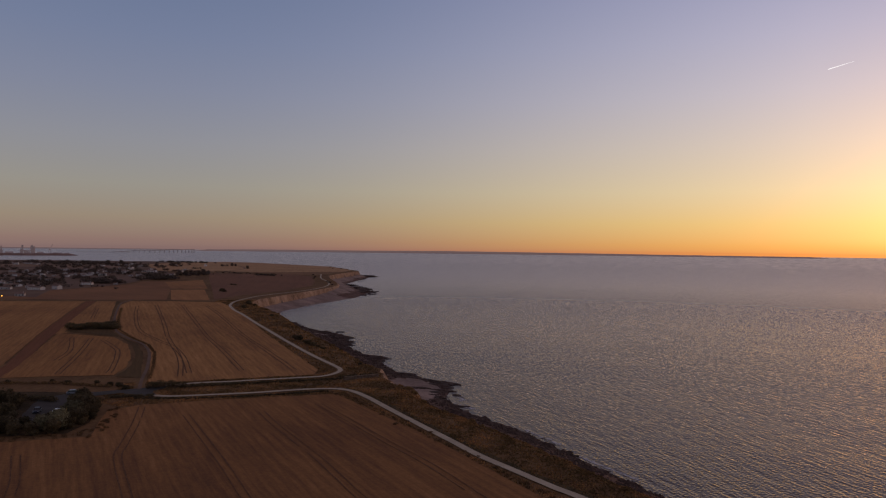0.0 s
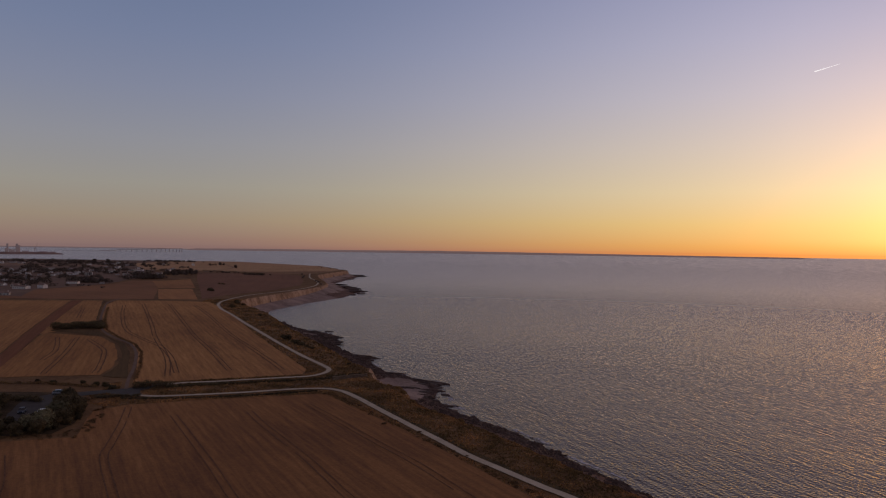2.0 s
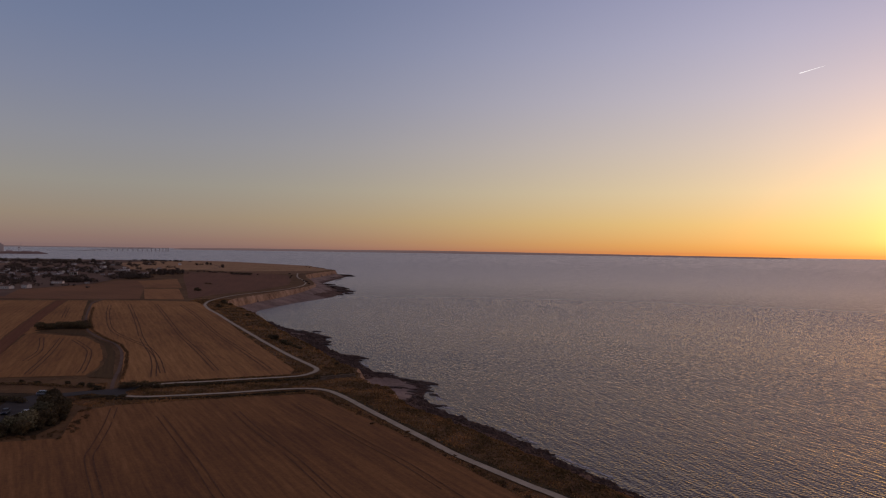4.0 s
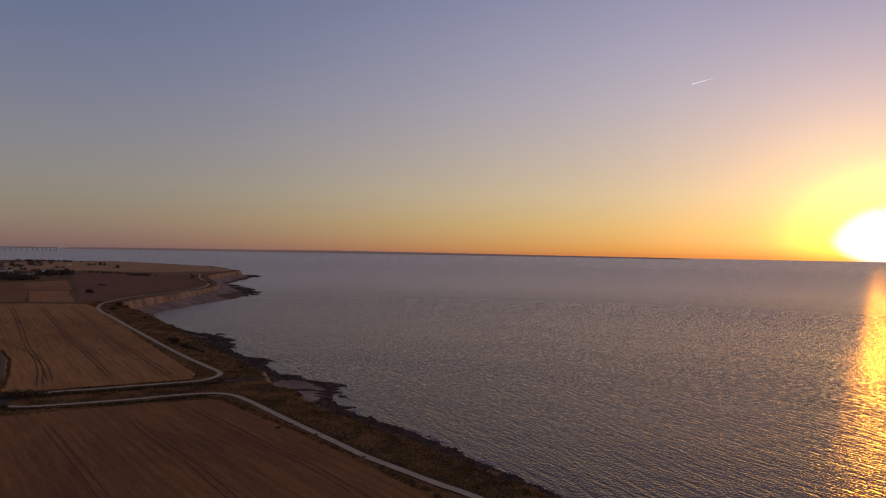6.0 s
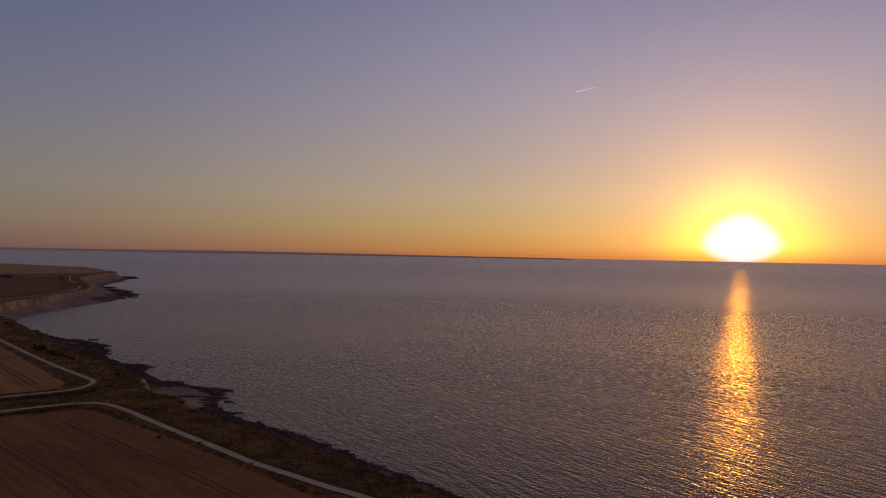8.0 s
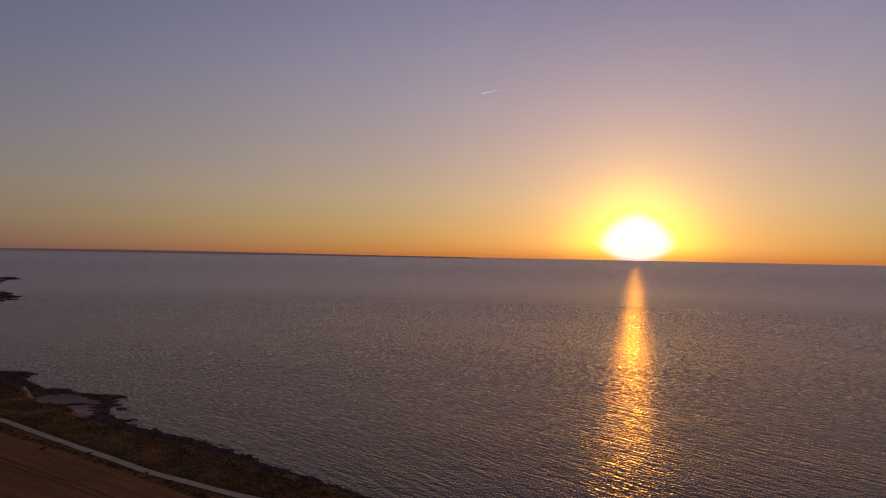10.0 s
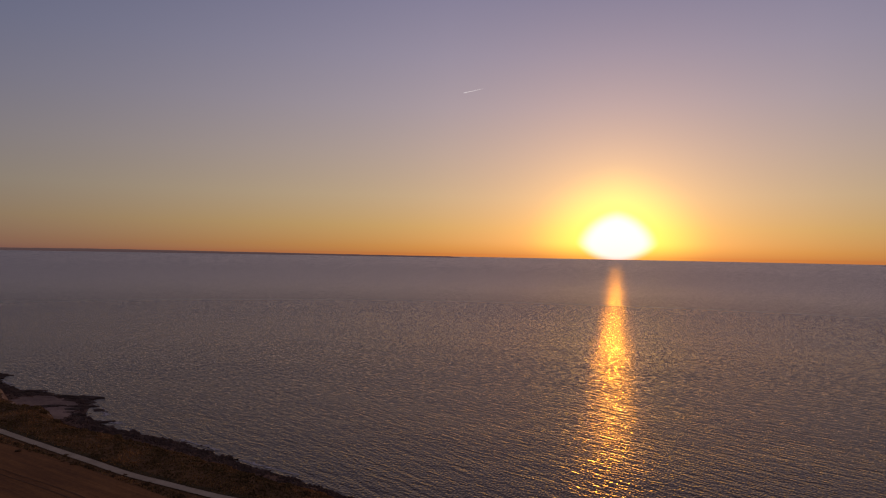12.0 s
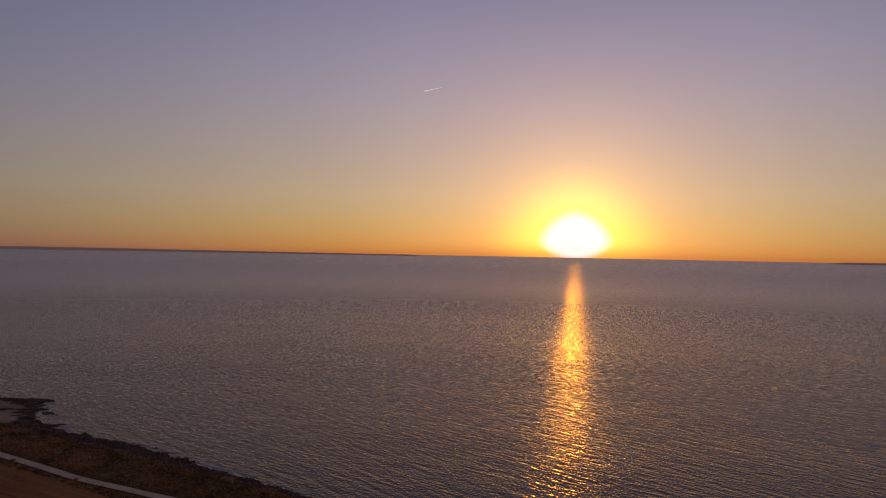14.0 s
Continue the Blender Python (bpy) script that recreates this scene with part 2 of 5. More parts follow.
# ---------------------------------------------------------------- plan of the land
SHORE_NEAR = [(205, -4600), (210, -900), (150, -100), (108, 40), (74, 102), (47, 152), (40.5, 161.5), (32.5, 178.5), (25.5, 191), (20, 201), (15.5, 207.5), (9, 219), (3.5, 226),
              (-2, 236.5), (-8.5, 252), (-13, 259), (-18, 266), (-20.5, 273.5), (-24, 286.5), (-24, 292.5), (-34, 313), (-46.5, 345), (-55, 363.5), (-69.5, 393),
              (-85.5, 425), (-102.5, 469.5), (-118.5, 504.5), (-134, 532)]
SHORE_FAR = [(-148, 553), (-159, 567), (-161.5, 590), (-161, 616), (-154, 655), (-149, 681), (-141, 724), (-134, 773), (-130, 808), (-129.5, 850), (-138, 905), (-150, 955), (-166, 1015), (-180, 1090),
             (-178, 1166), (-171, 1257), (-164, 1345), (-182, 1402), (-270, 1660), (-437, 1870), (-556, 2010), (-648, 2045), (-760, 2000), (-900, 1930), (-1500, 1900), (-4700, 2000)]
WATER_NEAR = [(212, -4600), (217, -900), (158, -100), (116, 44), (80, 107), (52, 157.5), (46, 171.5), (40.5, 180.5), (35.5, 193), (30.5, 204), (24.5, 216.5), (20, 222), (13.5, 231), (6, 243.5),
              (3, 254), (1.5, 266), (4.5, 279), (2, 286), (-5, 295.5), (-10.5, 303), (-20, 310.5), (-24.5, 320.5), (-30.5, 336), (-31, 359), (-39.5, 362), (-50, 381.5),
              (-58, 408.5), (-59.5, 429), (-68.5, 451), (-81.5, 462.5), (-95, 481), (-112.5, 516)]
WATER_FAR = [(-130, 552.5), (-139.5, 580), (-144, 611.5), (-136, 655), (-127, 700), (-113.5, 746), (-101, 792), (-97, 863.5), (-114, 959.5), (-133.5, 1013.5), (-155.5, 1092), (-152, 1191),
             (-145, 1392), (-172, 1440), (-262, 1680), (-430, 1895), (-556, 2030), (-648, 2065), (-760, 2020), (-900, 1950), (-1500, 1920), (-4700, 2020)]


def resample(pts, step):
    """Points along a polyline; step may be a function of the place."""
    out = []
    for (ax, ay), (bx, by) in zip(pts, pts[1:]):
        d = math.hypot(bx - ax, by - ay)
        s = step(0.5 * (ax + bx), 0.5 * (ay + by)) if callable(step) else step
        n = max(1, int(round(d / s)))
        out += [(ax + (bx - ax) * i / n, ay + (by - ay) * i / n) for i in range(n)]
    return out + [tuple(pts[-1])]


def smooth(pts, step=2.0):
    """A Catmull-Rom curve through the points, in about even steps."""
    p = [Vector((*q, 0)) for q in pts]
    p = [2 * p[0] - p[1]] + p + [2 * p[-1] - p[-2]]
    out = []
    for a, b, c, d in zip(p, p[1:], p[2:], p[3:]):
        n = max(1, int(round((c - b).length / step)))
        for i in range(n):
            u = i / n
            q = 0.5 * ((2 * b) + (c - a) * u + (2 * a - 5 * b + 4 * c - d) * u * u + (3 * b - a - 3 * c + d) * u ** 3)
            out.append((q.x, q.y))
    return out + [tuple(pts[-1])]


def ease(a, b, x):
    u = np.clip((x - a) / (b - a), 0, 1)
    return u * u * (3 - 2 * u)


def wobble(pts, amount, size, seed):
    out = []
    for x, y in pts:
        v = noise.noise_vector((x / size, y / size, seed)) + 0.5 * noise.noise_vector((x / size * 2.7, y / size * 2.7, seed + 5))
        k = amount * (1.0 if math.hypot(x, y) < 2000 else 0.0)
        out.append((x + v.x * k, y + v.y * k))
    return out


def by_range(x, y):
    r = math.hypot(x, y)
    return 1.6 if (r < 330 and y > 90) else 3.0 if (r < 900 and y > 60) else 6.0 if (r < 1500 and y > 0) else 60.0


SHORE = wobble(resample(SHORE_NEAR + SHORE_FAR, by_range), 1.3, 7.0, 1)
WATER = wobble(resample(WATER_NEAR + WATER_FAR, by_range), 1.6, 6.0, 9)
CLOSE = [(-4700, -4600)]
A_SHORE, A_WATER = np.array(SHORE), np.array(WATER)


def distance(P, line):
    """Shortest way in plan from each point to a polyline."""
    P, line = np.asarray(P, np.float32), np.asarray(line, np.float32)
    best = np.full(len(P), 1e9)
    order = np.argsort(P[:, 1], kind="stable")
    mids, reach = 0.5 * (line[1:] + line[:-1]), 0.5 * np.hypot(*(line[1:] - line[:-1]).T)
    for s in range(0, len(P), 500):
        k = order[s:s + 500]
        q = P[k]
        c = 0.5 * (q.min(0) + q.max(0))
        r = float(np.hypot(*(q - c).T).max())
        d = np.hypot(*(mids - c).T)
        near = d - reach <= (d + reach).min() + 2 * r + 1e-3
        a, b = line[:-1][near], line[1:][near]
        ab = b - a
        L = (ab ** 2).sum(1) + 1e-9
        dx, dy = q[:, :1] - a[:, 0], q[:, 1:] - a[:, 1]
        u = np.clip((dx * ab[:, 0] + dy * ab[:, 1]) / L, 0, 1)
        best[k] = np.sqrt(((dx - u * ab[:, 0]) ** 2 + (dy - u * ab[:, 1]) ** 2).min(1))
    return best


def inside(P, poly):
    P, poly = np.asarray(P, float), np.asarray(poly, float)
    order = np.argsort(P[:, 1], kind="stable")
    x, y = P[order, 0], P[order, 1]
    hit = np.zeros(len(P), bool)
    for (x0, y0), (x1, y1) in zip(poly, np.roll(poly, -1, 0)):
        if y0 == y1:
            continue
        a, b = np.searchsorted(y, (min(y0, y1), max(y0, y1)))
        if b > a:
            hit[a:b] ^= x[a:b] < (x1 - x0) * (y[a:b] - y0) / (y1 - y0) + x0
    out = np.zeros(len(P), bool)
    out[order] = hit
    return out


LAND_POLY = np.array(SHORE + CLOSE)
WATER_POLY = np.array(WATER + CLOSE)


def bank_width(y):
    return np.interp(y, [0, 240, 252, 296, 306, 535, 560], [10, 10, 2.2, 2.2, 8, 8, 2.6])


def cliff_foot(y):
    """Height of the beach where it meets the bank or cliff."""
    return np.interp(y, [530, 566, 616, 655, 724, 773, 808, 850, 960, 1024, 1100, 1166, 1400], [2, 5.0, 3.3, 4.3, 5.0, 6.4, 7.6, 8.4, 8.6, 8.2, 6.5, 5.9, 6.2])


def plateau(x, y):
    return 5 + 5.5 * ease(230, 560, y) + 3.3 * ease(850, 1150, y) + 0.8 * np.sin(x / 170 + y / 240) * ease(500, 900, y)


def ground_z(P):
    P = np.asarray(P, float)
    z = np.zeros(len(P))
    land, wet = inside(P, LAND_POLY), inside(P, WATER_POLY)
    ds, dw = distance(P, A_SHORE), distance(P, A_WATER)
    top = plateau(P[:, 0], P[:, 1])
    u = np.clip(ds / bank_width(P[:, 1]), 0, 1)
    foot = cliff_foot(P[:, 1])
    z = np.where(land, foot + (top - foot) * (1 - (1 - u) ** 1.7), np.where(wet, foot * dw / (ds + dw + 1e-6), -np.minimum(3, 0.12 * dw)))
    return z


def z_at(x, y):
    return float(ground_z([(x, y)])[0])


def mesh_object(name, verts, faces, mats=(), indices=None, parent=None, smooth_faces=False):
    me = bpy.data.meshes.new(name)
    me.from_pydata([tuple(map(float, v)) for v in verts], [], [tuple(map(int, f)) for f in faces])
    for m in mats:
        me.materials.append(m)
    if indices is not None:
        me.polygons.foreach_set("material_index", np.asarray(indices, np.int32))
    if smooth_faces:
        me.polygons.foreach_set("use_smooth", np.ones(len(me.polygons), bool))
    me.update()
    ob = new(name, me)
    if parent:
        ob.parent = parent
    return ob


from mathutils.geometry import delaunay_2d_cdt


def triangulate(points):
    v, _, f, _, _, _ = delaunay_2d_cdt([Vector(p) for p in points], [], [], 0, 1e-4)
    f = [t if (v[t[1]] - v[t[0]]).cross(v[t[2]] - v[t[0]]) > 0 else t[::-1] for t in f]
    return np.array([(p.x, p.y) for p in v]), np.array(f)


def build_ground():
    rng = np.random.default_rng(3)
    pts = list(SHORE) + list(WATER)
    s = A_SHORE
    tangent = np.gradient(s, axis=0)
    tangent /= np.linalg.norm(tangent, axis=1)[:, None] + 1e-9
    normal = np.stack([-tangent[:, 1], tangent[:, 0]], 1)          # inland
    w = bank_width(s[:, 1])
    keep = np.hypot(s[:, 0], s[:, 1]) < 1700
    for k in (0.3, 0.65, 1.0, 1.6):
        off = s + normal * (w * k)[:, None] + rng.normal(0, 0.25, s.shape)
        ok = keep & inside(off, LAND_POLY)
        ok &= distance(off, A_SHORE) > w * k * 0.8
        pts += off[ok][:: 1 if k < 1.2 else 2].tolist()
    mid = rng.uniform((-200, 130), (60, 1450), (16000, 2))
    mid = mid[inside(mid, WATER_POLY) & ~inside(mid, LAND_POLY)]
    mid = mid[(distance(mid, A_SHORE) > 1.2) & (distance(mid, A_WATER) > 1.2)]
    pts += mid.tolist()
    for lo, hi, step in ((0, 700, 14.0), (700, 2300, 45.0), (2300, 6800, 400.0)):
        n = int(hi / step) + 1
        gx, gy = np.meshgrid(np.arange(-n, n + 1) * step, np.arange(-n, n + 1) * step)
        p = np.stack([gx.ravel(), gy.ravel()], 1)
        r = np.abs(p).max(1)
        ok = (r >= lo) & (r < hi) & (r < 4650)
        p, r = p[ok], r[ok]
        far = (distance(p, A_SHORE) > 14) & (distance(p, A_WATER) > 4)
        far &= inside(p, WATER_POLY) | (distance(p, A_WATER) < 60) | (r > 2300)
        pts += p[far].tolist()
    P, F = triangulate(pts)
    Z = ground_z(P)
    soft = np.array([noise.noise((x / 9, y / 9, 2)) + 0.5 * noise.noise((x / 3, y / 3, 7)) for x, y in P])
    beach = (~inside(P, LAND_POLY)) & inside(P, WATER_POLY)
    Z = Z + np.where(beach, 0.25 * soft * np.clip(Z, 0, 1), 0)
    C = P[F].mean(1)
    land = inside(C, LAND_POLY)
    d = distance(C, A_SHORE)
    w = bank_width(C[:, 1])
    idx = np.where(~land, 2, np.where((d < w) & (w < 4), 1, 0))
    cove = np.hypot((C[:, 0] + 13) / 12.5, (C[:, 1] - 271) / 25) < 1
    idx = np.where(~land & (C[:, 1] < 440) & ~cove, 3, idx)
    dw = distance(C, A_WATER)
    ragged = np.array([noise.noise((x / 16, y / 30, 6)) for x, y in C])
    weed = ((C[:, 1] > 775) & (C[:, 1] < 1010) & (dw < 17 + 12 * ragged)) | ((C[:, 1] > 1090) & (C[:, 1] < 1450) & (dw < 7)) | ((C[:, 1] >= 440) & (C[:, 1] < 560) & (dw < 6 + 5 * ragged))
    idx = np.where(~land & weed, 3, idx)
    ob = mesh_object("ground", np.c_[P, Z], F, (M_GRASS, M_CLIFF, M_SHINGLE, M_DARKSHORE), idx)
    return tagged(ob, "dry coastal land with pale limestone cliffs and shingle beach", "ground", kind="structure")


build_ground()


def build_sea():
    radii = np.r_[20, np.geomspace(60, 2600, 40), np.linspace(2700, 4950, 28)]
    n = 360
    a = np.linspace(0, 2 * np.pi, n, endpoint=False)
    V = [(0, 0, 0)]
    for r in radii:
        z = 38.0 * max(0.0, (r - 2600) / 2350) ** 1.6
        V += [(r * math.sin(t), r * math.cos(t), z) for t in a]
    F = [(0, 1 + (j + 1) % n, 1 + j) for j in range(n)]
    for i in range(len(radii) - 1):
        o, q = 1 + i * n, 1 + (i + 1) * n
        F += [(o + j, o + (j + 1) % n, q + (j + 1) % n, q + j) for j in range(n)]
    ob = mesh_object("water", V, F, (M_SEA,), smooth_faces=True)
    return tagged(ob, "calm rippled sea under a low evening sun", "sea", kind="structure")


build_sea()


def drape(name, outline, mat, dz, step=10.0, parent=None):
    """A thin sheet over the ground inside an outline."""
    o = resample(list(outline) + [outline[0]], 4.0)[:-1]
    o = wobble(o, 0.6, 6.0, 3)
    A = np.array(o)
    lo, hi = A.min(0), A.max(0)
    gx, gy = np.meshgrid(np.arange(lo[0], hi[0], step), np.arange(lo[1], hi[1], step))
    p = np.stack([gx.ravel(), gy.ravel()], 1)
    p = p[inside(p, A)]
    p = p[distance(p, np.vstack([A, A[:1]])) > 2]
    P, F = triangulate(o + p.tolist())
    F = F[inside(P[F].mean(1), A)]
    Z = ground_z(P) + dz
    return mesh_object(name, np.c_[P, Z], F, (mat,), parent=parent)


def ribbon(name, pts, width, mat, dz, parent=None, ragged=0.0, across=2, crown=0.0):
    c = np.array(pts, float)
    t = np.gradient(c, axis=0)
    t /= np.linalg.norm(t, axis=1)[:, None] + 1e-9
    nrm = np.stack([-t[:, 1], t[:, 0]], 1)
    rows = []
    for k in np.linspace(-1, 1, across + 1):
        wv = np.array([1 + ragged * noise.noise((x / 5, y / 5, 3 * k)) for x, y in c])
        rows.append(c + nrm * (0.5 * width * k * wv)[:, None])
    V = np.concatenate(rows)
    Z = ground_z(V) + dz
    n = len(c)
    F = [(i + r * n, i + 1 + r * n, i + 1 + (r + 1) * n, i + (r + 1) * n) for r in range(across) for i in range(n - 1)]
    F = [f[::-1] for f in F]
    return mesh_object(name, np.c_[V, Z], F, (mat,), parent=parent)


PATH_LOW = [(60, 96), (45, 120), (30, 142.5), (25, 149), (16.5, 161.5), (9.5, 172), (2.5, 185), (-5, 198.5), (-14.5, 216), (-26, 237.5), (-33, 247.5), (-39.5, 250.5), (-48, 249.5),
            (-57.5, 246), (-66.5, 242.5), (-76, 239.5), (-85, 237), (-93.5, 235), (-101, 235.8)]
PATH_UP = [(-103, 252.5), (-92.5, 258), (-82.5, 260.8), (-73, 264.5), (-63, 268), (-54.5, 271), (-48, 273.8), (-44.5, 278.5), (-42.8, 284.5), (-43.5, 290),
           (-47.5, 298), (-54.5, 310), (-62.5, 324), (-71.5, 341), (-81.5, 360), (-93, 382.5), (-106, 408), (-121, 437.5), (-139.5, 475.5), (-154, 503.5), (-164.5, 528),
           (-171, 547.5), (-177, 582), (-176, 635), (-168, 672.5), (-155, 711), (-144.5, 764), (-141.5, 823.5), (-149, 890.5), (-163, 950.5), (-182.5, 1017.5), (-204, 1139)]
TRACK = [(-109.5, 246), (-116.5, 264), (-125.5, 289.5), (-139.5, 323.5), (-153, 347.5), (-171, 368.5), (-189.5, 394.5), (-214, 443), (-243.5, 509.5), (-260.5, 551.5), (-268, 588)]
tagged(ribbon("path_lower", smooth(PATH_LOW), 2.25, M_GRAVEL, 0.22, ragged=0.08), "pale gravel coastal path between dry fields and sea", "path", kind="structure")
tagged(ribbon("path_upper", smooth(PATH_UP), 2.1, M_GRAVEL, 0.22, ragged=0.08), "pale gravel path bending along the clifftop", "path", kind="structure")
M_DARKVERGE = material("dark_verge_grass", [(0.040, 0.028, 0.014), (0.075, 0.050, 0.024), (0.12, 0.075, 0.034)], 0.3, 0.95, 0.15, 2.0)
low = np.array(smooth(PATH_LOW))
low_way = np.gradient(low, axis=0)
low_way /= np.linalg.norm(low_way, axis=1)[:, None]
tagged(ribbon("verge", (low + np.stack([low_way[:, 1], -low_way[:, 0]], 1) * 2.4)[low[:, 0] > -40].tolist(), 1.7, M_DARKVERGE, 0.1, ragged=0.5), "dark grass strip beside the coastal path", "grass verge", kind="structure")
M_TRACK = material("earth_track", [(0.13, 0.078, 0.055), (0.22, 0.14, 0.10)], 0.2, 0.95, 0.03, 3.0)
tagged(ribbon("farm_track", smooth(TRACK), 1.35, M_TRACK, 0.2, ragged=0.15), "bare earth farm track between stubble fields", "track", kind="structure")

tagged(ribbon("faint_track", smooth([(-53, 249), (-50.5, 256.5), (-46.5, 257.5), (-38, 253), (-34.5, 249)]), 0.7, M_TRACK, 0.16, ragged=0.4), "faint earth footway joining the coastal path", "track", kind="structure")

tagged(ribbon("headland_track", smooth([(-585, 1850), (-495, 1633), (-414, 1418), (-391, 1308), (-383, 1200), (-376, 1128)], 12.0), 3.0, M_TRACK, 0.35, ragged=0.4), "thin earth track crossing the headland fields", "track", kind="structure")

# fields
STUBBLE = ((0.201, 0.086, 0.033), (0.324, 0.146, 0.058), (0.123, 0.053, 0.026))
FIELDS = [
    ("field_1", "harvested brown stubble field with tractor lines", -0.52, STUBBLE,
     [(-330, -150), (-330, 168), (-115.5, 178), (-95, 184), (-105, 213.5), (-98, 222), (-73.5, 231.5), (-55.5, 237), (-37.5, 243), (-26, 224), (-14, 206), (3, 177.5), (15.5, 154), (27, 133), (52, 90), (95, 0), (130, -150)]),
    ("field_2", "golden stubble field beside the clifftop path", -0.46, ((0.298, 0.133, 0.048), (0.473, 0.221, 0.082), (0.175, 0.078, 0.035)),
     [(-110.5, 256), (-124.5, 289.5), (-138.5, 324), (-154.5, 353), (-173.5, 374.5), (-188.5, 394.5), (-220, 457.5), (-252.5, 531.5), (-262, 569.5), (-230.5, 574), (-185.5, 568.5), (-141.5, 482), (-101.5, 390), (-71.5, 328), (-52, 287.5), (-52, 277), (-84.5, 266)]),
    ("field_3", "stubble field below a dark hedge", -0.38, ((0.254, 0.111, 0.040), (0.394, 0.176, 0.063), (0.158, 0.068, 0.031)),
     [(-171, 263), (-151.5, 267.5), (-131, 271), (-134, 289), (-144.5, 316), (-160.5, 347), (-179, 370), (-216, 382), (-181, 290), (-175, 270)]),
    ("field_4", "wide stubble field beyond the grass strip", -0.38, ((0.280, 0.124, 0.045), (0.438, 0.202, 0.072), (0.175, 0.078, 0.034)),
     [(-520, 540), (-361, 554), (-297, 564), (-221, 369), (-187.5, 290), (-183, 270), (-330, 262), (-520, 300)]),
    ("field_5", "narrow stubble field beside the farm track", -0.40, ((0.280, 0.124, 0.045), (0.438, 0.202, 0.072), (0.175, 0.078, 0.034)),
     [(-215.5, 376), (-288, 566), (-273, 567.5), (-210, 429.5), (-206, 398)]),
    ("field_6", "ploughed brown field before the village", -0.9, ((0.205, 0.092, 0.044), (0.262, 0.119, 0.056), (0.155, 0.071, 0.037)),
     [(-700, 560), (-372, 580), (-300, 580), (-240, 590), (-290, 724), (-340, 890), (-385, 880), (-375, 800), (-395, 700), (-470, 660), (-700, 660)]),
    ("field_7", "pale stubble patch among brown fields", -0.5, ((0.289, 0.127, 0.050), (0.403, 0.182, 0.071), (0.193, 0.086, 0.040)),
     [(-236, 590), (-289, 722), (-256, 730), (-202, 590)]),
    ("field_8", "pale stubble patch among brown fields", -0.5, ((0.271, 0.121, 0.048), (0.376, 0.169, 0.067), (0.193, 0.086, 0.040)),
     [(-296, 740), (-357, 872), (-327, 925), (-258, 745)]),
    ("field_9", "dark ploughed field on the headland", -0.2, ((0.172, 0.078, 0.045), (0.212, 0.096, 0.054), (0.132, 0.062, 0.037)),
     [(-252, 742), (-320, 930), (-380, 1105), (-250, 1120), (-205, 1060), (-175, 930), (-160, 830), (-170, 735), (-196, 640), (-202, 600)]),
    ("field_11", "dark bare earth strip between stubble fields", -0.4, ((0.168, 0.066, 0.032), (0.205, 0.081, 0.039), (0.130, 0.052, 0.027)),
     [(-288.5, 565), (-212.5, 369), (-180, 289), (-171, 262), (-178, 262), (-186, 289), (-220, 368), (-296, 564)]),
    ("field_12", "dark grassy margin beside the farm track", -0.4, ((0.095, 0.053, 0.024), (0.13, 0.072, 0.032), (0.070, 0.040, 0.020)),
     [(-129, 268), (-118, 266), (-128, 290), (-142, 323), (-156, 348), (-174, 369), (-193, 395), (-216, 441), (-246, 508), (-262, 550), (-268, 566), (-272, 566), (-209, 428), (-217, 391), (-216, 388), (-178, 372), (-159, 348), (-143, 317), (-133, 290)]),
    # base colours lightened and greyed to carry the distance haze
    ("field_13", "dark gardens and rough ground round the village", 0.3, ((0.155, 0.089, 0.058), (0.225, 0.128, 0.083), (0.102, 0.060, 0.042)),
     [(-360, 600), (-400, 690), (-380, 800), (-400, 900), (-385, 985), (-430, 1060), (-480, 1180), (-700, 1580), (-740, 1960), (-1500, 1860), (-1500, 850), (-700, 845), (-440, 690), (-470, 640)]),
    ("field_15", "greyish fallow field beyond the village", -0.3, ((0.20, 0.112, 0.068), (0.26, 0.146, 0.088), (0.15, 0.086, 0.055)),
     [(-1300, 1500), (-900, 1480), (-640, 1400), (-620, 1300), (-850, 1330), (-1250, 1350)]),
    ("field_16", "brown fallow field beside the village", -0.3, ((0.17, 0.088, 0.052), (0.22, 0.114, 0.066), (0.13, 0.068, 0.042)),
     [(-900, 1060), (-700, 1040), (-610, 1000), (-640, 960), (-760, 960), (-920, 990)]),
    ("field_14", "greyish stubble strip below the far headland field", -0.2, ((0.20, 0.10, 0.050), (0.26, 0.132, 0.064), (0.15, 0.078, 0.041)),
     [(-380, 1134), (-329, 1150), (-208, 1096), (-196, 1140), (-188, 1201), (-188, 1290), (-262, 1400), (-367, 1400), (-379, 1322), (-443, 1332), (-420, 1220)]),
    # haze over the headland is mixed into this field's colours
    ("field_10", "pale golden field on the far headland", -0.2, ((0.335, 0.180, 0.088), (0.435, 0.238, 0.118), (0.250, 0.130, 0.064)),
     [(-500, 1180), (-300, 1190), (-186, 1290), (-182, 1370), (-275, 1640), (-440, 1845), (-560, 1980), (-640, 2015), (-720, 1960), (-700, 1600)]),
]
field = {}
for i, (nm, label, turn, (dark, light, soil), outline) in enumerate(FIELDS):
    dark, light, soil = [(r * 1.24, gr * 1.33, b * 1.42) for r, gr, b in (dark, light, soil)]
    field[nm] = tagged(drape(nm, outline, stubble("stubble", dark, light, soil, turn), 0.12 + 0.004 * i, 10.0 if i < 5 else 30.0), label, "field", kind="structure")


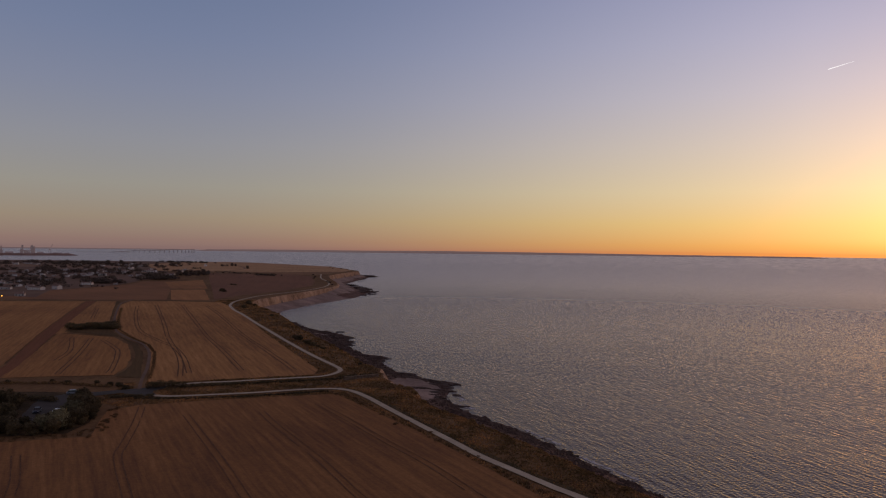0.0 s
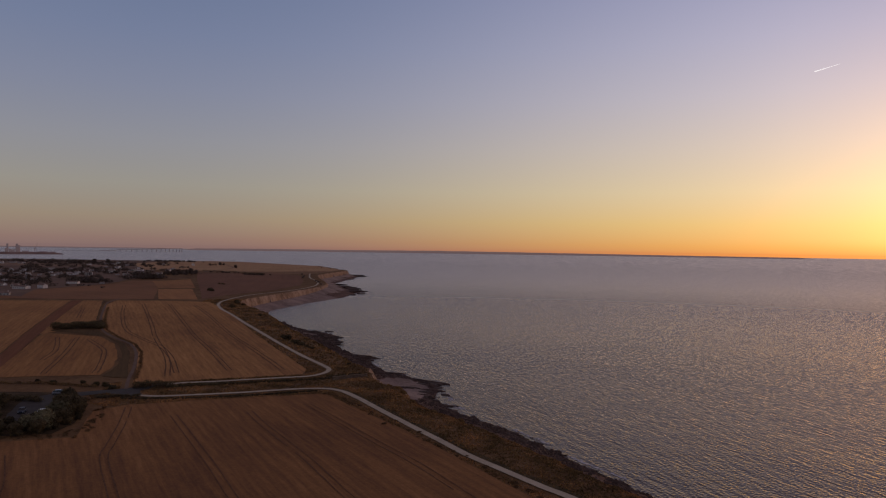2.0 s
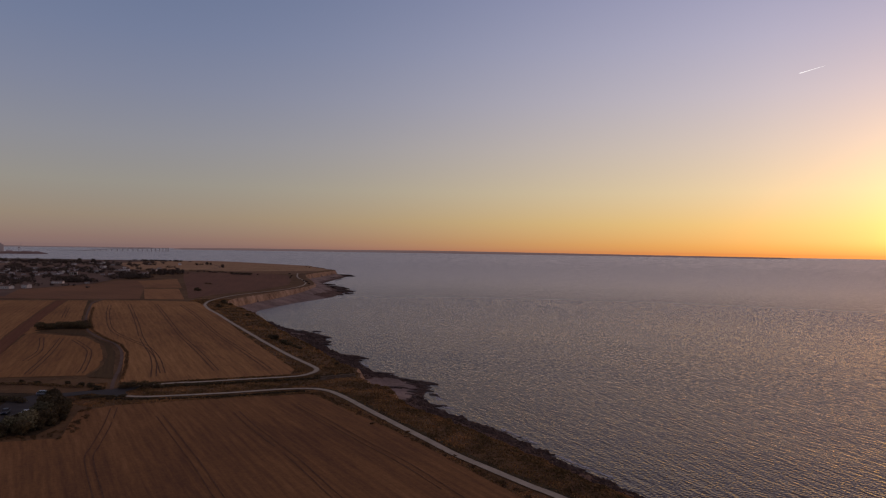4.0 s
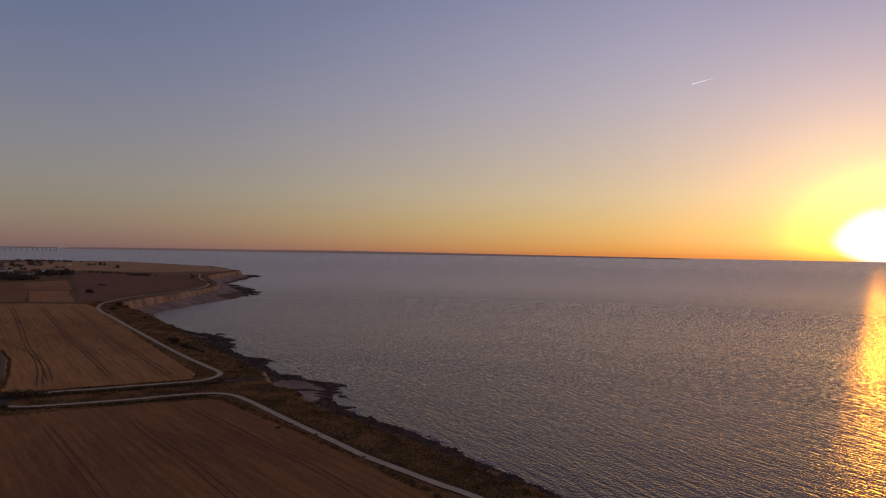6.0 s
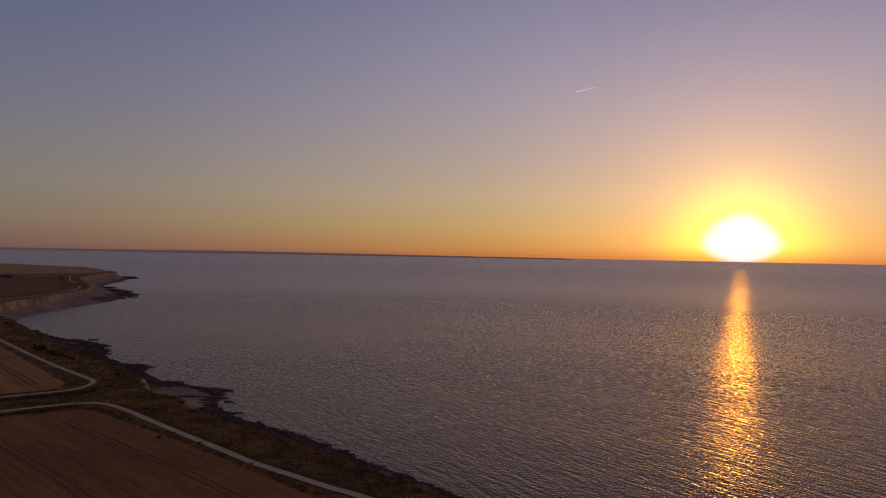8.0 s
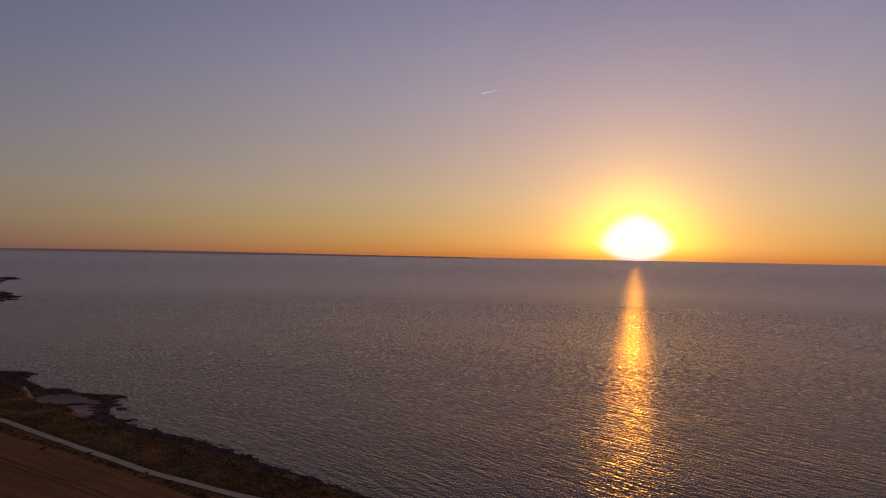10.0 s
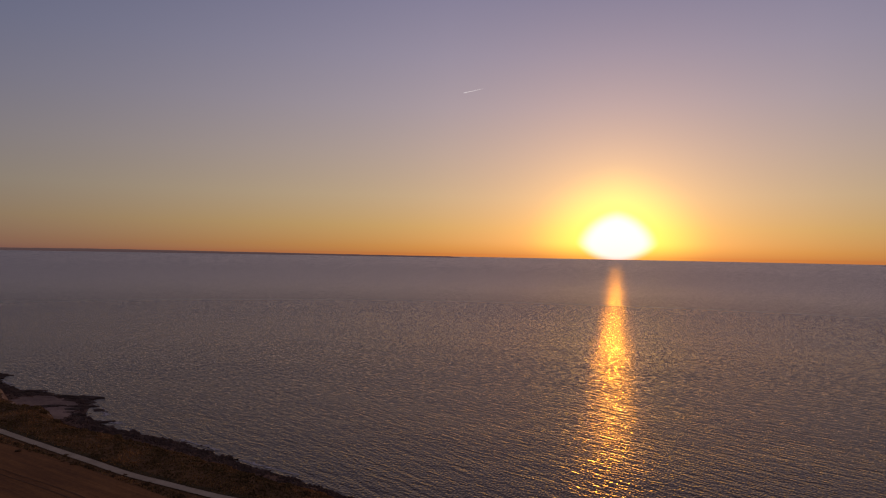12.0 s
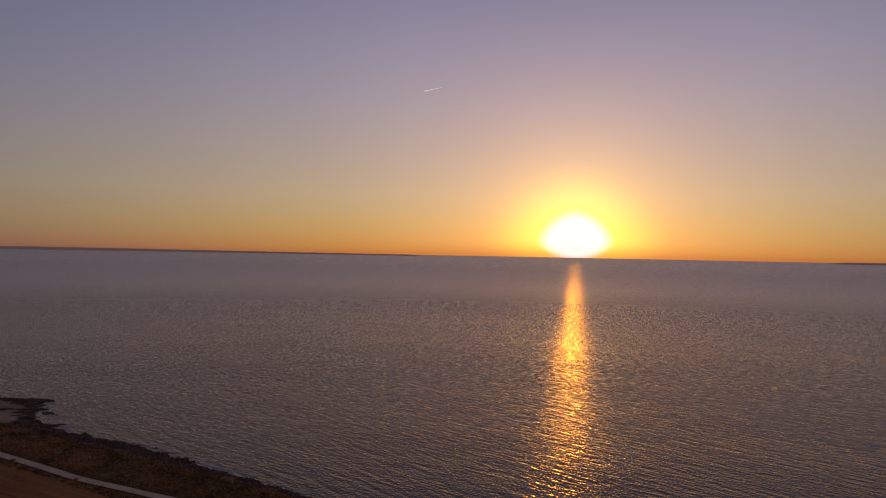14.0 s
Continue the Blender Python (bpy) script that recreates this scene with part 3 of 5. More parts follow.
# ---------------------------------------------------------------- tractor lines on the fields
M_RUT = material("tractor_rut", [(0.085, 0.043, 0.024), (0.19, 0.095, 0.052)], 0.5, 0.95, 0.05, 3.0)
RUTS = {
    "field_1": [[(-88.5, 139.5), (-94, 150), (-104.5, 167)], [(-58, 128), (-64.5, 140), (-75, 158.5), (-80.5, 169.5), (-82.5, 176.5), (-89.5, 199), (-96.5, 219)],
                [(-34, 130), (-40.5, 141), (-51.5, 161.5), (-66.5, 188), (-78.5, 209)], [(-10, 131), (-16.5, 141.5), (-31, 169), (-48, 198), (-57, 215)],
                [(14, 132), (8.5, 142.5), (-2.5, 163.5), (-15.5, 184.5), (-32, 212), (-41, 226)]],
    "field_2": [[(-237.5, 528.5), (-208.5, 461.5), (-177, 397), (-151.5, 361.5), (-135.5, 342), (-118.5, 311.5), (-103, 277)], [(-226.5, 537), (-177, 431), (-149.5, 370.5), (-126.5, 324.5), (-115, 299), (-104, 270)],
                [(-207, 540), (-166, 452), (-132.5, 381), (-106, 329.5), (-83.5, 283.5)], [(-186, 536), (-152.5, 468), (-114.5, 387.5), (-83, 327.5), (-61.5, 285)]],
    "field_3": [[(-199.5, 366), (-179.5, 327.5), (-171, 301)], [(-189, 366), (-170, 317.5), (-154, 272)], [(-180, 360), (-159.5, 332.5), (-149.5, 312.5), (-138.5, 285.5), (-135, 275)]],
    "field_5": [[(-257, 505.5), (-229.5, 445)]],
}
for owner, lines in RUTS.items():
    for line in lines:
        c = np.array(smooth(line, 2.0))
        t = np.gradient(c, axis=0)
        t /= np.linalg.norm(t, axis=1)[:, None]
        nrm = np.stack([-t[:, 1], t[:, 0]], 1)
        for sgn in (-1, 1):
            rut = c + nrm * sgn * 0.95
            worn = np.array([noise.noise((x / 14, y / 14, 5 + sgn)) > -0.62 for x, y in rut])
            cuts = [0] + [i for i in range(1, len(rut)) if worn[i] != worn[i - 1]] + [len(rut)]
            for a, b in zip(cuts, cuts[1:]):
                if worn[a] and b - a > 3:
                    ribbon("tractor_rut", rut[a:b].tolist(), 0.34 if owner == "field_1" else 0.5, M_RUT, 0.19, parent=field[owner], ragged=0.7)

# ---------------------------------------------------------------- stone wall of the outfall channel
M_STONE = material("weathered_stone", [(0.12, 0.080, 0.055), (0.19, 0.128, 0.090), (0.26, 0.18, 0.13)], 0.5, 0.92, 0.05, 3.0, vary=0.15)

# ---------------------------------------------------------------- car park and crossing
LOT = [(-122.5, 197), (-128, 207.5), (-135.5, 228.5), (-131, 236), (-123, 240), (-113, 245.5), (-107, 249), (-101, 252), (-101, 248), (-103.5, 243), (-99.5, 236.8), (-101.5, 233.8), (-107, 237), (-113, 239), (-121, 233), (-123, 222), (-116.5, 208), (-115, 196)]
M_FLOOR = material("copse_floor", [(0.030, 0.021, 0.012), (0.065, 0.042, 0.022), (0.12, 0.070, 0.034)], 0.12, 0.95, 0.3, 0.9, fine=9)
tagged(drape("copse_ground", [(-103, 187), (-103, 199), (-108, 214), (-114, 227), (-124, 238), (-137, 240), (-230, 236), (-230, 182), (-118, 183.5)], M_FLOOR, 0.13, 8.0), "dark undergrowth floor below the trees", "ground", kind="structure")
tagged(drape("car_park", LOT, M_LOT, 0.16, 5.0), "worn grey asphalt car park among bushes", "car park", kind="structure")

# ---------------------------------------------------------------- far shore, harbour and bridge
# air haze on the far land is painted in as a mauve emission
M_FAR = plain("haze_glow_land", (0.05, 0.035, 0.04), 1.0, 0, (0.122, 0.080, 0.077), 1.0)
M_HARBOUR = material("hazy_harbour", [(0.22, 0.135, 0.11), (0.31, 0.195, 0.155)], 0.02, 1.0)
# weak emission lifts the distant concrete in place of air haze
M_FARCONC = plain("haze_glow_concrete", (0.26, 0.185, 0.17), 0.9, 0, (0.055, 0.040, 0.042), 1.0)


def sea_z(r):
    return 38.0 * max(0.0, (r - 2600) / 2350) ** 1.6


def polar(az, r, z):
    a = radians(az)
    return (r * math.sin(a), r * math.cos(a), z)


def far_coast(name, a0, a1, r, tops, label):
    """A low strip of land on the horizon; tops: heights of its skyline in degrees over level, by heading."""
    V, F = [], []
    azs = np.arange(a0, a1 + 0.01, 0.1)
    for az in azs:
        e = np.interp(az, [p[0] for p in tops], [p[1] for p in tops])
        e += 0.018 * noise.noise((az * 0.9, 1.0, 0.0)) + 0.010 * noise.noise((az * 5.0, 2.0, 0.0))
        fade = min(1.0, (az - a0) / 1.5 + 0.02, (a1 - az) / 1.5 + 0.02)
        z0 = sea_z(r) - 2
        z1 = z0 + max(0.5, (57 + r * math.tan(radians(e)) - z0) * max(0.0, fade))
        V += [polar(az, r, z0), polar(az, r + 10, z1), polar(az, r + 60, z1 + 0.5), polar(az, r + 80, z0)]
    n = len(azs)
    for i in range(n - 1):
        for k in range(3):
            F.append((i * 4 + k, i * 4 + 4 + k, i * 4 + 5 + k, i * 4 + 1 + k))
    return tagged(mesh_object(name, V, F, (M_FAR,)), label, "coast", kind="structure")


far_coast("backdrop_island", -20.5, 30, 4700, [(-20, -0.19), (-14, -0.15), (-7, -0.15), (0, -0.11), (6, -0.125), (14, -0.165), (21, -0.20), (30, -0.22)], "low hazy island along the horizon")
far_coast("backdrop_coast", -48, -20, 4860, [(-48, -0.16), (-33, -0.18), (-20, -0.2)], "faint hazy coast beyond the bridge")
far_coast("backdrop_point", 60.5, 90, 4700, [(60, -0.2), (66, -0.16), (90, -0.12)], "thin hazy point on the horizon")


def part(name, bm, mat, parent, label=""):
    me = bpy.data.meshes.new(name)
    bm.to_mesh(me)
    bm.free()
    me.materials.append(mat)
    ob = new(name, me)
    ob.parent = parent
    if label:
        ob["label"] = label
    return ob


def add_box(bm, x0, y0, z0, x1, y1, z1, bevel=0.0):
    r = bmesh.ops.create_cube(bm, size=1.0)
    bmesh.ops.scale(bm, vec=(x1 - x0, y1 - y0, z1 - z0), verts=r["verts"])
    bmesh.ops.translate(bm, vec=((x0 + x1) / 2, (y0 + y1) / 2, (z0 + z1) / 2), verts=r["verts"])
    if bevel:
        es = list({e for v in r["verts"] for e in v.link_edges})
        bmesh.ops.bevel(bm, geom=es, offset=bevel, segments=1, affect="EDGES")


def box(x0, y0, z0, x1, y1, z1, bevel=0.0):
    bm = bmesh.new()
    add_box(bm, x0, y0, z0, x1, y1, z1, bevel)
    return bm


def drum(radius, z0, z1, top=None, seg=14):
    bm = bmesh.new()
    bmesh.ops.create_cone(bm, cap_ends=True, segments=seg, radius1=radius, radius2=radius if top is None else top, depth=z1 - z0)
    bmesh.ops.translate(bm, vec=(0, 0, (z0 + z1) / 2), verts=bm.verts)
    return bm


def thing(name, label, category, m, group=""):
    e = new(name)
    e.matrix_world = m
    e.empty_display_size = 0.5
    return tagged(e, label, category, group)


def harbour():
    r = 3560
    V, F = [], []
    azs = np.arange(-46, -28.25, 0.15)
    for i, az in enumerate(azs):
        k = min(1.0, (-28.2 - az) / 0.8)
        h = sea_z(r) + (1 + (9.0 + 3.0 * noise.noise((az * 2, 0, 4))) * k)
        V += [polar(az, r - 8, sea_z(r) - 1), polar(az, r, sea_z(r) + 1.5 * k), polar(az, r + 15, h), polar(az, r + 120, h), polar(az, r + 140, sea_z(r) - 4)]
    for i in range(len(azs) - 1):
        for k in range(4):
            F.append((i * 5 + k, i * 5 + 5 + k, i * 5 + 6 + k, i * 5 + 1 + k))
    tagged(mesh_object("harbour_ground", V, F, (M_HARBOUR,)), "hazy low quay and breakwater across the water", "quay", kind="structure")
    base = sea_z(r) + 7
    silo = thing("grain_silo", "tall hazy concrete grain silo on the quay", "silo", pose(*polar(-31.5, r + 40, base), 0, 0, 31))
    for x, h, w in ((-25, 20, 4), (-19, 40, 4), (-8, 13, 6), (4, 11, 6), (17, 37, 5), (25, 34, 5)):
        b = drum(w, 0, h)
        bmesh.ops.translate(b, vec=(x, 0, 0), verts=b.verts)
        part("silo_tower", b, M_FARCONC, silo)
    part("gallery", box(-24, -4, 13, 24, 4, 17), M_FARCONC, silo)
    part("headhouse", box(15, -4, 37, 21, 4, 40), M_FARCONC, silo)
    other = thing("harbour_building", "blocky hazy warehouse on the quay", "warehouse", pose(*polar(-33.2, r + 40, base), 0, 0, 33))
    part("wall", box(-14, -8, 0, 14, 8, 18, 0.5), M_FARCONC, other)
    part("tower", box(-4, -4, 18, 4, 4, 28, 0.5), M_FARCONC, other)
    for az, w, h in ((-32.6, 30, 8), (-30.7, 25, 7), (-29.6, 34, 5), (-29.0, 20, 4)):
        shed = thing("harbour_shed", "long low hazy shed on the quay", "shed", pose(*polar(az, r + 30, base - 1), 0, 0, -az))
        bm = box(-w / 2, -7, 0, w / 2, 7, h)
        part("wall", bm, M_FARCONC, shed)
        rf = bmesh.new()
        prof = [(-7.6, h), (0, h + 3), (7.6, h)]
        vs = [[rf.verts.new((sx * (w / 2 + 0.5), y, z)) for y, z in prof] for sx in (-1, 1)]
        rf.faces.new((vs[0][0], vs[1][0], vs[1][1], vs[0][1])), rf.faces.new((vs[0][1], vs[1][1], vs[1][2], vs[0][2]))
        rf.faces.new(vs[0]), rf.faces.new(vs[1][::-1]), rf.faces.new((vs[0][2], vs[1][2], vs[1][0], vs[0][0]))
        part("roof", rf, M_FARCONC, shed)
    stack = thing("harbour_chimney", "tall thin hazy chimney above the quay", "chimney", pose(*polar(-33.08, r + 60, base), 0, 0, 33))
    part("shaft", drum(3.2, 0, 34, 2.4, 10), M_FARCONC, stack)
    part("rim", drum(3.0, 34, 36, 3.0, 10), M_FARCONC, stack)
    crane = thing("harbour_crane", "thin hazy dockside crane with raised jib", "crane", pose(*polar(-30.1, r + 20, base), 0, 0, 30))
    for x in (-3, 3):
        b = drum(0.8, 0, 20, seg=6)
        bmesh.ops.translate(b, vec=(x, 0, 0), verts=b.verts)
        part("leg", b, M_FARCONC, crane)
    part("cab", box(-4, -3, 18, 4, 3, 23, 0.4), M_FARCONC, crane)
    jib = drum(1.0, 0, 26, 0.5, 6)
    bmesh.ops.rotate(jib, cent=(0, 0, 0), matrix=Matrix.Rotation(radians(24), 3, "Y"), verts=jib.verts)
    bmesh.ops.translate(jib, vec=(0, 0, 21), verts=jib.verts)
    part("jib", jib, M_FARCONC, crane)


harbour()


def bridge():
    r = 4230
    root = thing("bridge", "long hazy concrete road bridge on many piers", "bridge", pose(0, 0, 0))
    deck = bmesh.new()
    azs = np.linspace(-28.4, -20.1, 76)
    rings = []
    for az in azs:
        e = np.interp(az, [-28.4, -26.2, -25.2, -24.4, -22.5, -21.3, -20.1], [-0.47, -0.46, -0.40, -0.325, -0.265, -0.225, -0.195])
        z = 57 + r * math.tan(radians(e))
        rings.append([deck.verts.new(polar(az, rr, zz)) for rr, zz in ((r - 7, z), (r + 7, z), (r + 7, z - 3.2), (r - 7, z - 3.2))])
    for p, q in zip(rings, rings[1:]):
        for k in range(4):
            deck.faces.new((p[k], q[k], q[(k + 1) % 4], p[(k + 1) % 4]))
    deck.faces.new(rings[0]), deck.faces.new(rings[-1][::-1])
    part("deck", deck, M_FARCONC, root)
    for az in -20.15 - 8.1 * np.linspace(0, 1, 24) ** 1.25:
        e = np.interp(az, [-28.4, -26.2, -25.2, -24.4, -22.5, -21.3, -20.1], [-0.47, -0.46, -0.40, -0.325, -0.265, -0.225, -0.195])
        z = 57 + r * math.tan(radians(e))
        b = drum(2.3, sea_z(r) - 2, z - 3, 1.9, 8)
        bmesh.ops.translate(b, vec=polar(az, r, 0), verts=b.verts)
        part("pier", b, M_FARCONC, root)


bridge()



def channel_wall(a, b, count):
    """A low retaining wall of rough blocks on a footing, with a coping, along the outfall channel."""
    L = math.hypot(b[0] - a[0], b[1] - a[1])
    za, zb = z_at(*a), z_at(*b)
    root = thing("channel_wall", "low weathered stone wall along the outfall channel", "wall", pose(a[0], a[1], 0, 0, 0, math.degrees(math.atan2(b[1] - a[1], b[0] - a[0]))))
    rg = random.Random(17)
    part("footing", box(0, -0.32, min(za, zb) - 1.0, L, 0.32, min(za, zb) + 0.15), M_STONE, root)
    step = L / count
    for i in range(count):
        z = za + (zb - za) * (i + 0.5) / count
        for row in range(2):
            off = rg.uniform(-0.05, 0.05)
            part("stone_block", box(i * step + 0.03, -0.27 + off, z + 0.1 + 0.5 * row, (i + 1) * step - 0.03, 0.27 + off, z + 0.57 + 0.5 * row, 0.05), M_STONE, root)
        part("coping", box(i * step + 0.02, -0.36, z + 1.09, (i + 1) * step - 0.02, 0.36, z + 1.27, 0.04), M_STONE, root)


channel_wall((-38.5, 267.2), (-25.5, 274.6), 10)

# ---------------------------------------------------------------- trees, bushes and hedges


def foliage(name, dark, light):
    m = bpy.data.materials.new(name)
    m.use_nodes = True
    g = Graph(m.node_tree)
    isle = g.add("ShaderNodeNewGeometry").outputs["Random Per Island"]
    rnd = g.add("ShaderNodeObjectInfo").outputs["Random"]
    pos = g.add("ShaderNodeNewGeometry").outputs["Position"]
    f = g.math("ADD", g.math("MULTIPLY", isle, 0.6), g.math("MULTIPLY", g.noise(pos, 0.6, 3.0), 0.5))
    col = g.ramp(f, [(0.15, (*dark, 1)), (0.9, (*light, 1))])
    col = g.add("ShaderNodeHueSaturation", Color=col, Value=g.add("ShaderNodeMapRange", Value=rnd, i3=0.7, i4=1.25).outputs[0]).outputs[0]
    b = g.add("ShaderNodeBsdfPrincipled", Base_Color=col, Roughness=0.8, Specular_IOR_Level=0.2)
    g.add("ShaderNodeOutputMaterial", Surface=b.outputs[0])
    return m


M_LEAF = foliage("dark_leaves", (0.040, 0.029, 0.015), (0.135, 0.092, 0.042))
# distance haze is put into the leaf colours, paler than M_LEAF
M_FARLEAF = foliage("haze_toned_leaves", (0.075, 0.052, 0.040), (0.185, 0.128, 0.092))
M_WILLOW = foliage("grey_leaves", (0.085, 0.072, 0.038), (0.23, 0.185, 0.098))
M_SCRUB = foliage("dry_scrub", (0.10, 0.058, 0.022), (0.28, 0.155, 0.055))
M_BARK = material("bark", [(0.06, 0.045, 0.035), (0.12, 0.09, 0.07)], 1.5, 0.95, 0.03, 8.0)


def leaf_cloud(lobes, count, size, seed):
    """Many small leaf clumps, each a bent pair of triangles, spread over the shells of the lobes."""
    rng = np.random.default_rng(seed)
    w = np.array([l[3] * l[4] * l[5] for l in lobes]) ** 0.67
    pick = rng.choice(len(lobes), count, p=w / w.sum())
    L = np.array(lobes)[pick]
    d = rng.normal(size=(count, 3))
    d /= np.linalg.norm(d, axis=1)[:, None]
    shell = rng.uniform(0.55, 1.06, (count, 1))
    c = L[:, :3] + d * L[:, 3:6] * shell
    c[:, 2] = np.maximum(c[:, 2], 0.05)
    out = d + rng.normal(0, 0.5, d.shape)
    out /= np.linalg.norm(out, axis=1)[:, None]
    u = np.cross(out, rng.normal(size=d.shape))
    u /= np.linalg.norm(u, axis=1)[:, None] + 1e-9
    v = np.cross(out, u)
    sz = size * rng.uniform(0.6, 1.4, (count, 1))
    V = np.stack([c - u * sz, c + v * sz * 0.6 - out * sz * 0.25, c + u * sz, c - v * sz * 0.6 - out * sz * 0.25], 1).reshape(-1, 3)
    F = np.arange(count * 4).reshape(-1, 4)
    return V, F


def blob_lobes(w, d, h, n, seed, low=0.25):
    rng = np.random.default_rng(seed)
    out = [(0, 0, h * 0.48, w * 0.38, d * 0.38, h * 0.46)]
    for _ in range(n):
        a, k = rng.uniform(0, 2 * np.pi), rng.uniform(0.25, 0.62)
        z = rng.uniform(low, 0.82) * h
        s = rng.uniform(0.16, 0.28)
        out.append((math.cos(a) * w * 0.5 * k * (1.25 - z / h * 0.6), math.sin(a) * d * 0.5 * k * (1.25 - z / h * 0.6), z, w * s, d * s, h * s * 0.8))
    return out


def make_tree(name, w, h, seed, mat, label, count=1500, size=0.33, trunk=True):
    root = thing(name, label, "tree" if trunk else "bush", pose(0, 0, 0))
    if trunk:
        bm = drum(0.04 * h, 0, h * 0.5, 0.018 * h, 8)
        rng = random.Random(seed)
        for _ in range(4):
            limb = bmesh.ops.create_cone(bm, cap_ends=True, segments=5, radius1=0.018 * h, radius2=0.006 * h, depth=h * 0.4)["verts"]
            bmesh.ops.translate(bm, vec=(0, 0, h * 0.2), verts=limb)
            bmesh.ops.rotate(bm, cent=(0, 0, 0), matrix=Matrix.Rotation(rng.uniform(0, 6.28), 3, "Z") @ Matrix.Rotation(rng.uniform(0.5, 0.9), 3, "X"), verts=limb)
            bmesh.ops.translate(bm, vec=(0, 0, h * 0.32), verts=limb)
        part("trunk", bm, M_BARK, root)
    V, F = leaf_cloud(blob_lobes(w, w, h, 16, seed, 0.12), count, size, seed)
    tagged(mesh_object("crown" if trunk else "foliage", V, F, (mat,), parent=root), kind="stuff")
    return root


def spread(proto, rows, seed, lo=0.85, hi=1.15, dz=-0.1):
    """Copies of a thing at rows of x, y (and a size); the first one takes the thing itself."""
    rng = random.Random(seed)
    Z = ground_z([r[:2] for r in rows]) if rows else []
    for k, (row, z) in enumerate(zip(rows, Z)):
        sc = (row[2] if len(row) > 2 else 1.0) * rng.uniform(lo, hi)
        m = pose(row[0], row[1], float(z) + dz, 0, 0, rng.uniform(0, 360)) @ Matrix.Scale(sc, 4)
        if k == 0:
            proto.matrix_world = m
        else:
            c = copy_thing(proto, m)
            c.scale = (sc, sc, sc)


TREE_L = "dark green bushy tree beside the car park"
tree_a = make_tree("tree", 6.5, 6.8, 1, M_LEAF, TREE_L)
tree_b = make_tree("tree", 7.5, 6.0, 2, M_WILLOW, "pale grey-green rounded willow beside the car park")
tree_c = make_tree("tree", 5.5, 5.2, 3, M_LEAF, "low dark green tree beside the car park")
for tr in (tree_a, tree_b, tree_c):
    tr["group"] = "trees round the car park"
spread(tree_a, [(-113.5, 217, 0.85), (-111, 210, 0.9), (-108, 204, 0.9), (-118.5, 224, 0.75), (-108, 211, 0.75), (-139, 216), (-134.5, 214), (-146, 220), (-150, 210), (-143, 205), (-131, 196), (-138, 194), (-109, 207, 0.9), (-114, 212, 0.9), (-106, 207, 0.6), (-110, 213, 0.8), (-116, 221, 0.7), (-140, 210), (-147, 214), (-155, 218), (-155, 204), (-133, 190, 0.9), (-127, 193, 0.9)], 4)
spread(tree_b, [(-110, 202), (-115, 213, 0.8), (-108, 192, 0.95), (-112, 190), (-116, 217, 0.7)], 5)
spread(tree_c, [(-107, 198, 0.9), (-106, 193, 0.8), (-104, 197, 0.55), (-116.5, 185, 0.8), (-121, 187), (-127, 189), (-135, 186), (-142, 190), (-150, 188), (-130, 203), (-136, 205), (-118, 192, 0.7), (-104, 203, 0.5), (-145, 198), (-122, 191), (-112, 185, 0.8), (-107, 187, 0.8), (-126, 199, 0.8), (-152, 196), (-160, 208), (-113, 197, 0.8), (-119, 188, 0.8), (-124, 186, 0.9), (-130, 185, 0.9), (-140, 184, 0.9), (-106, 199, 0.8), (-133, 209, 0.8), (-137, 220, 0.8)], 6)

bush_a = make_tree("bush", 3.6, 2.0, 11, M_LEAF, "low dark bush in dry grass", 500, 0.26, False)
bush_a["group"] = "bushes"
spread(bush_a, [(-114.5, 246, 1.0), (-119, 250.5, 1.1), (-123, 252), (-77.5, 369, 1.3), (-70, 356, 1.1), (-66, 350, 1.2), (-59, 340, 0.8), (-73, 361, 0.9), (-63, 346, 0.8), (-68, 352, 0.9), (-71.5, 358, 0.8), (-61, 343, 0.6), (-118, 470, 1.2), (-81, 374, 1.2), (-153, 523, 1.6), (-157, 552, 1.6), (-160, 560, 1.4),
                (-149, 540, 1.2), (-229, 705, 1.7), (-225, 700, 1.5), (-120, 505, 1.2), (-36, 300, 0.6), (-130, 256, 0.7), (-148, 258, 0.7), (-163, 255, 0.8), (-140, 254, 0.8)], 8)
scrub_a = make_tree("scrub_bush", 3.0, 1.2, 12, M_SCRUB, "rusty brown dry scrub on the shore bank", 420, 0.2, False)
scrub_a["group"] = "scrub on the bank"
rng = np.random.default_rng(21)
cand = rng.uniform((-170, 120), (62, 560), (5200, 2))
cand = cand[inside(cand, LAND_POLY)]
ds = distance(cand, A_SHORE)
cand = cand[(ds > 1.0) & (ds < 9) & ((cand[:, 1] < 258) | (cand[:, 1] > 298)) & (distance(cand, np.array(PATH_LOW)) > 3.5) & (distance(cand, np.array(PATH_UP)) > 3.5)][:80]
spread(scrub_a, [(float(x), float(y), 0.9) for x, y in cand], 9, 0.5, 1.2, -0.25)

M_VERGE = foliage("rank_scrub", (0.08, 0.047, 0.022), (0.26, 0.135, 0.055))
scrub_b = make_tree("scrub_bush", 2.2, 0.9, 13, M_VERGE, "low reddish scrub at the stubble field's edge", 300, 0.17, False)
scrub_b["group"] = "scrub beside the path"
edge = np.array(resample([(-40, 245), (-30, 236), (-20, 217.5), (-8, 198.5), (6, 173.5), (18.5, 152), (30, 131.5), (52, 94)], 1.5))
rng = np.random.default_rng(23)
edge = edge + rng.normal(0, 0.8, edge.shape)
edge = edge[rng.uniform(0, 1, len(edge)) < 0.8]
copse_edge = np.array(resample([(-104, 218), (-98, 203), (-95.5, 186), (-118, 179.5), (-160, 178)], 2.2))
copse_edge = copse_edge + rng.normal(0, 1.0, copse_edge.shape)
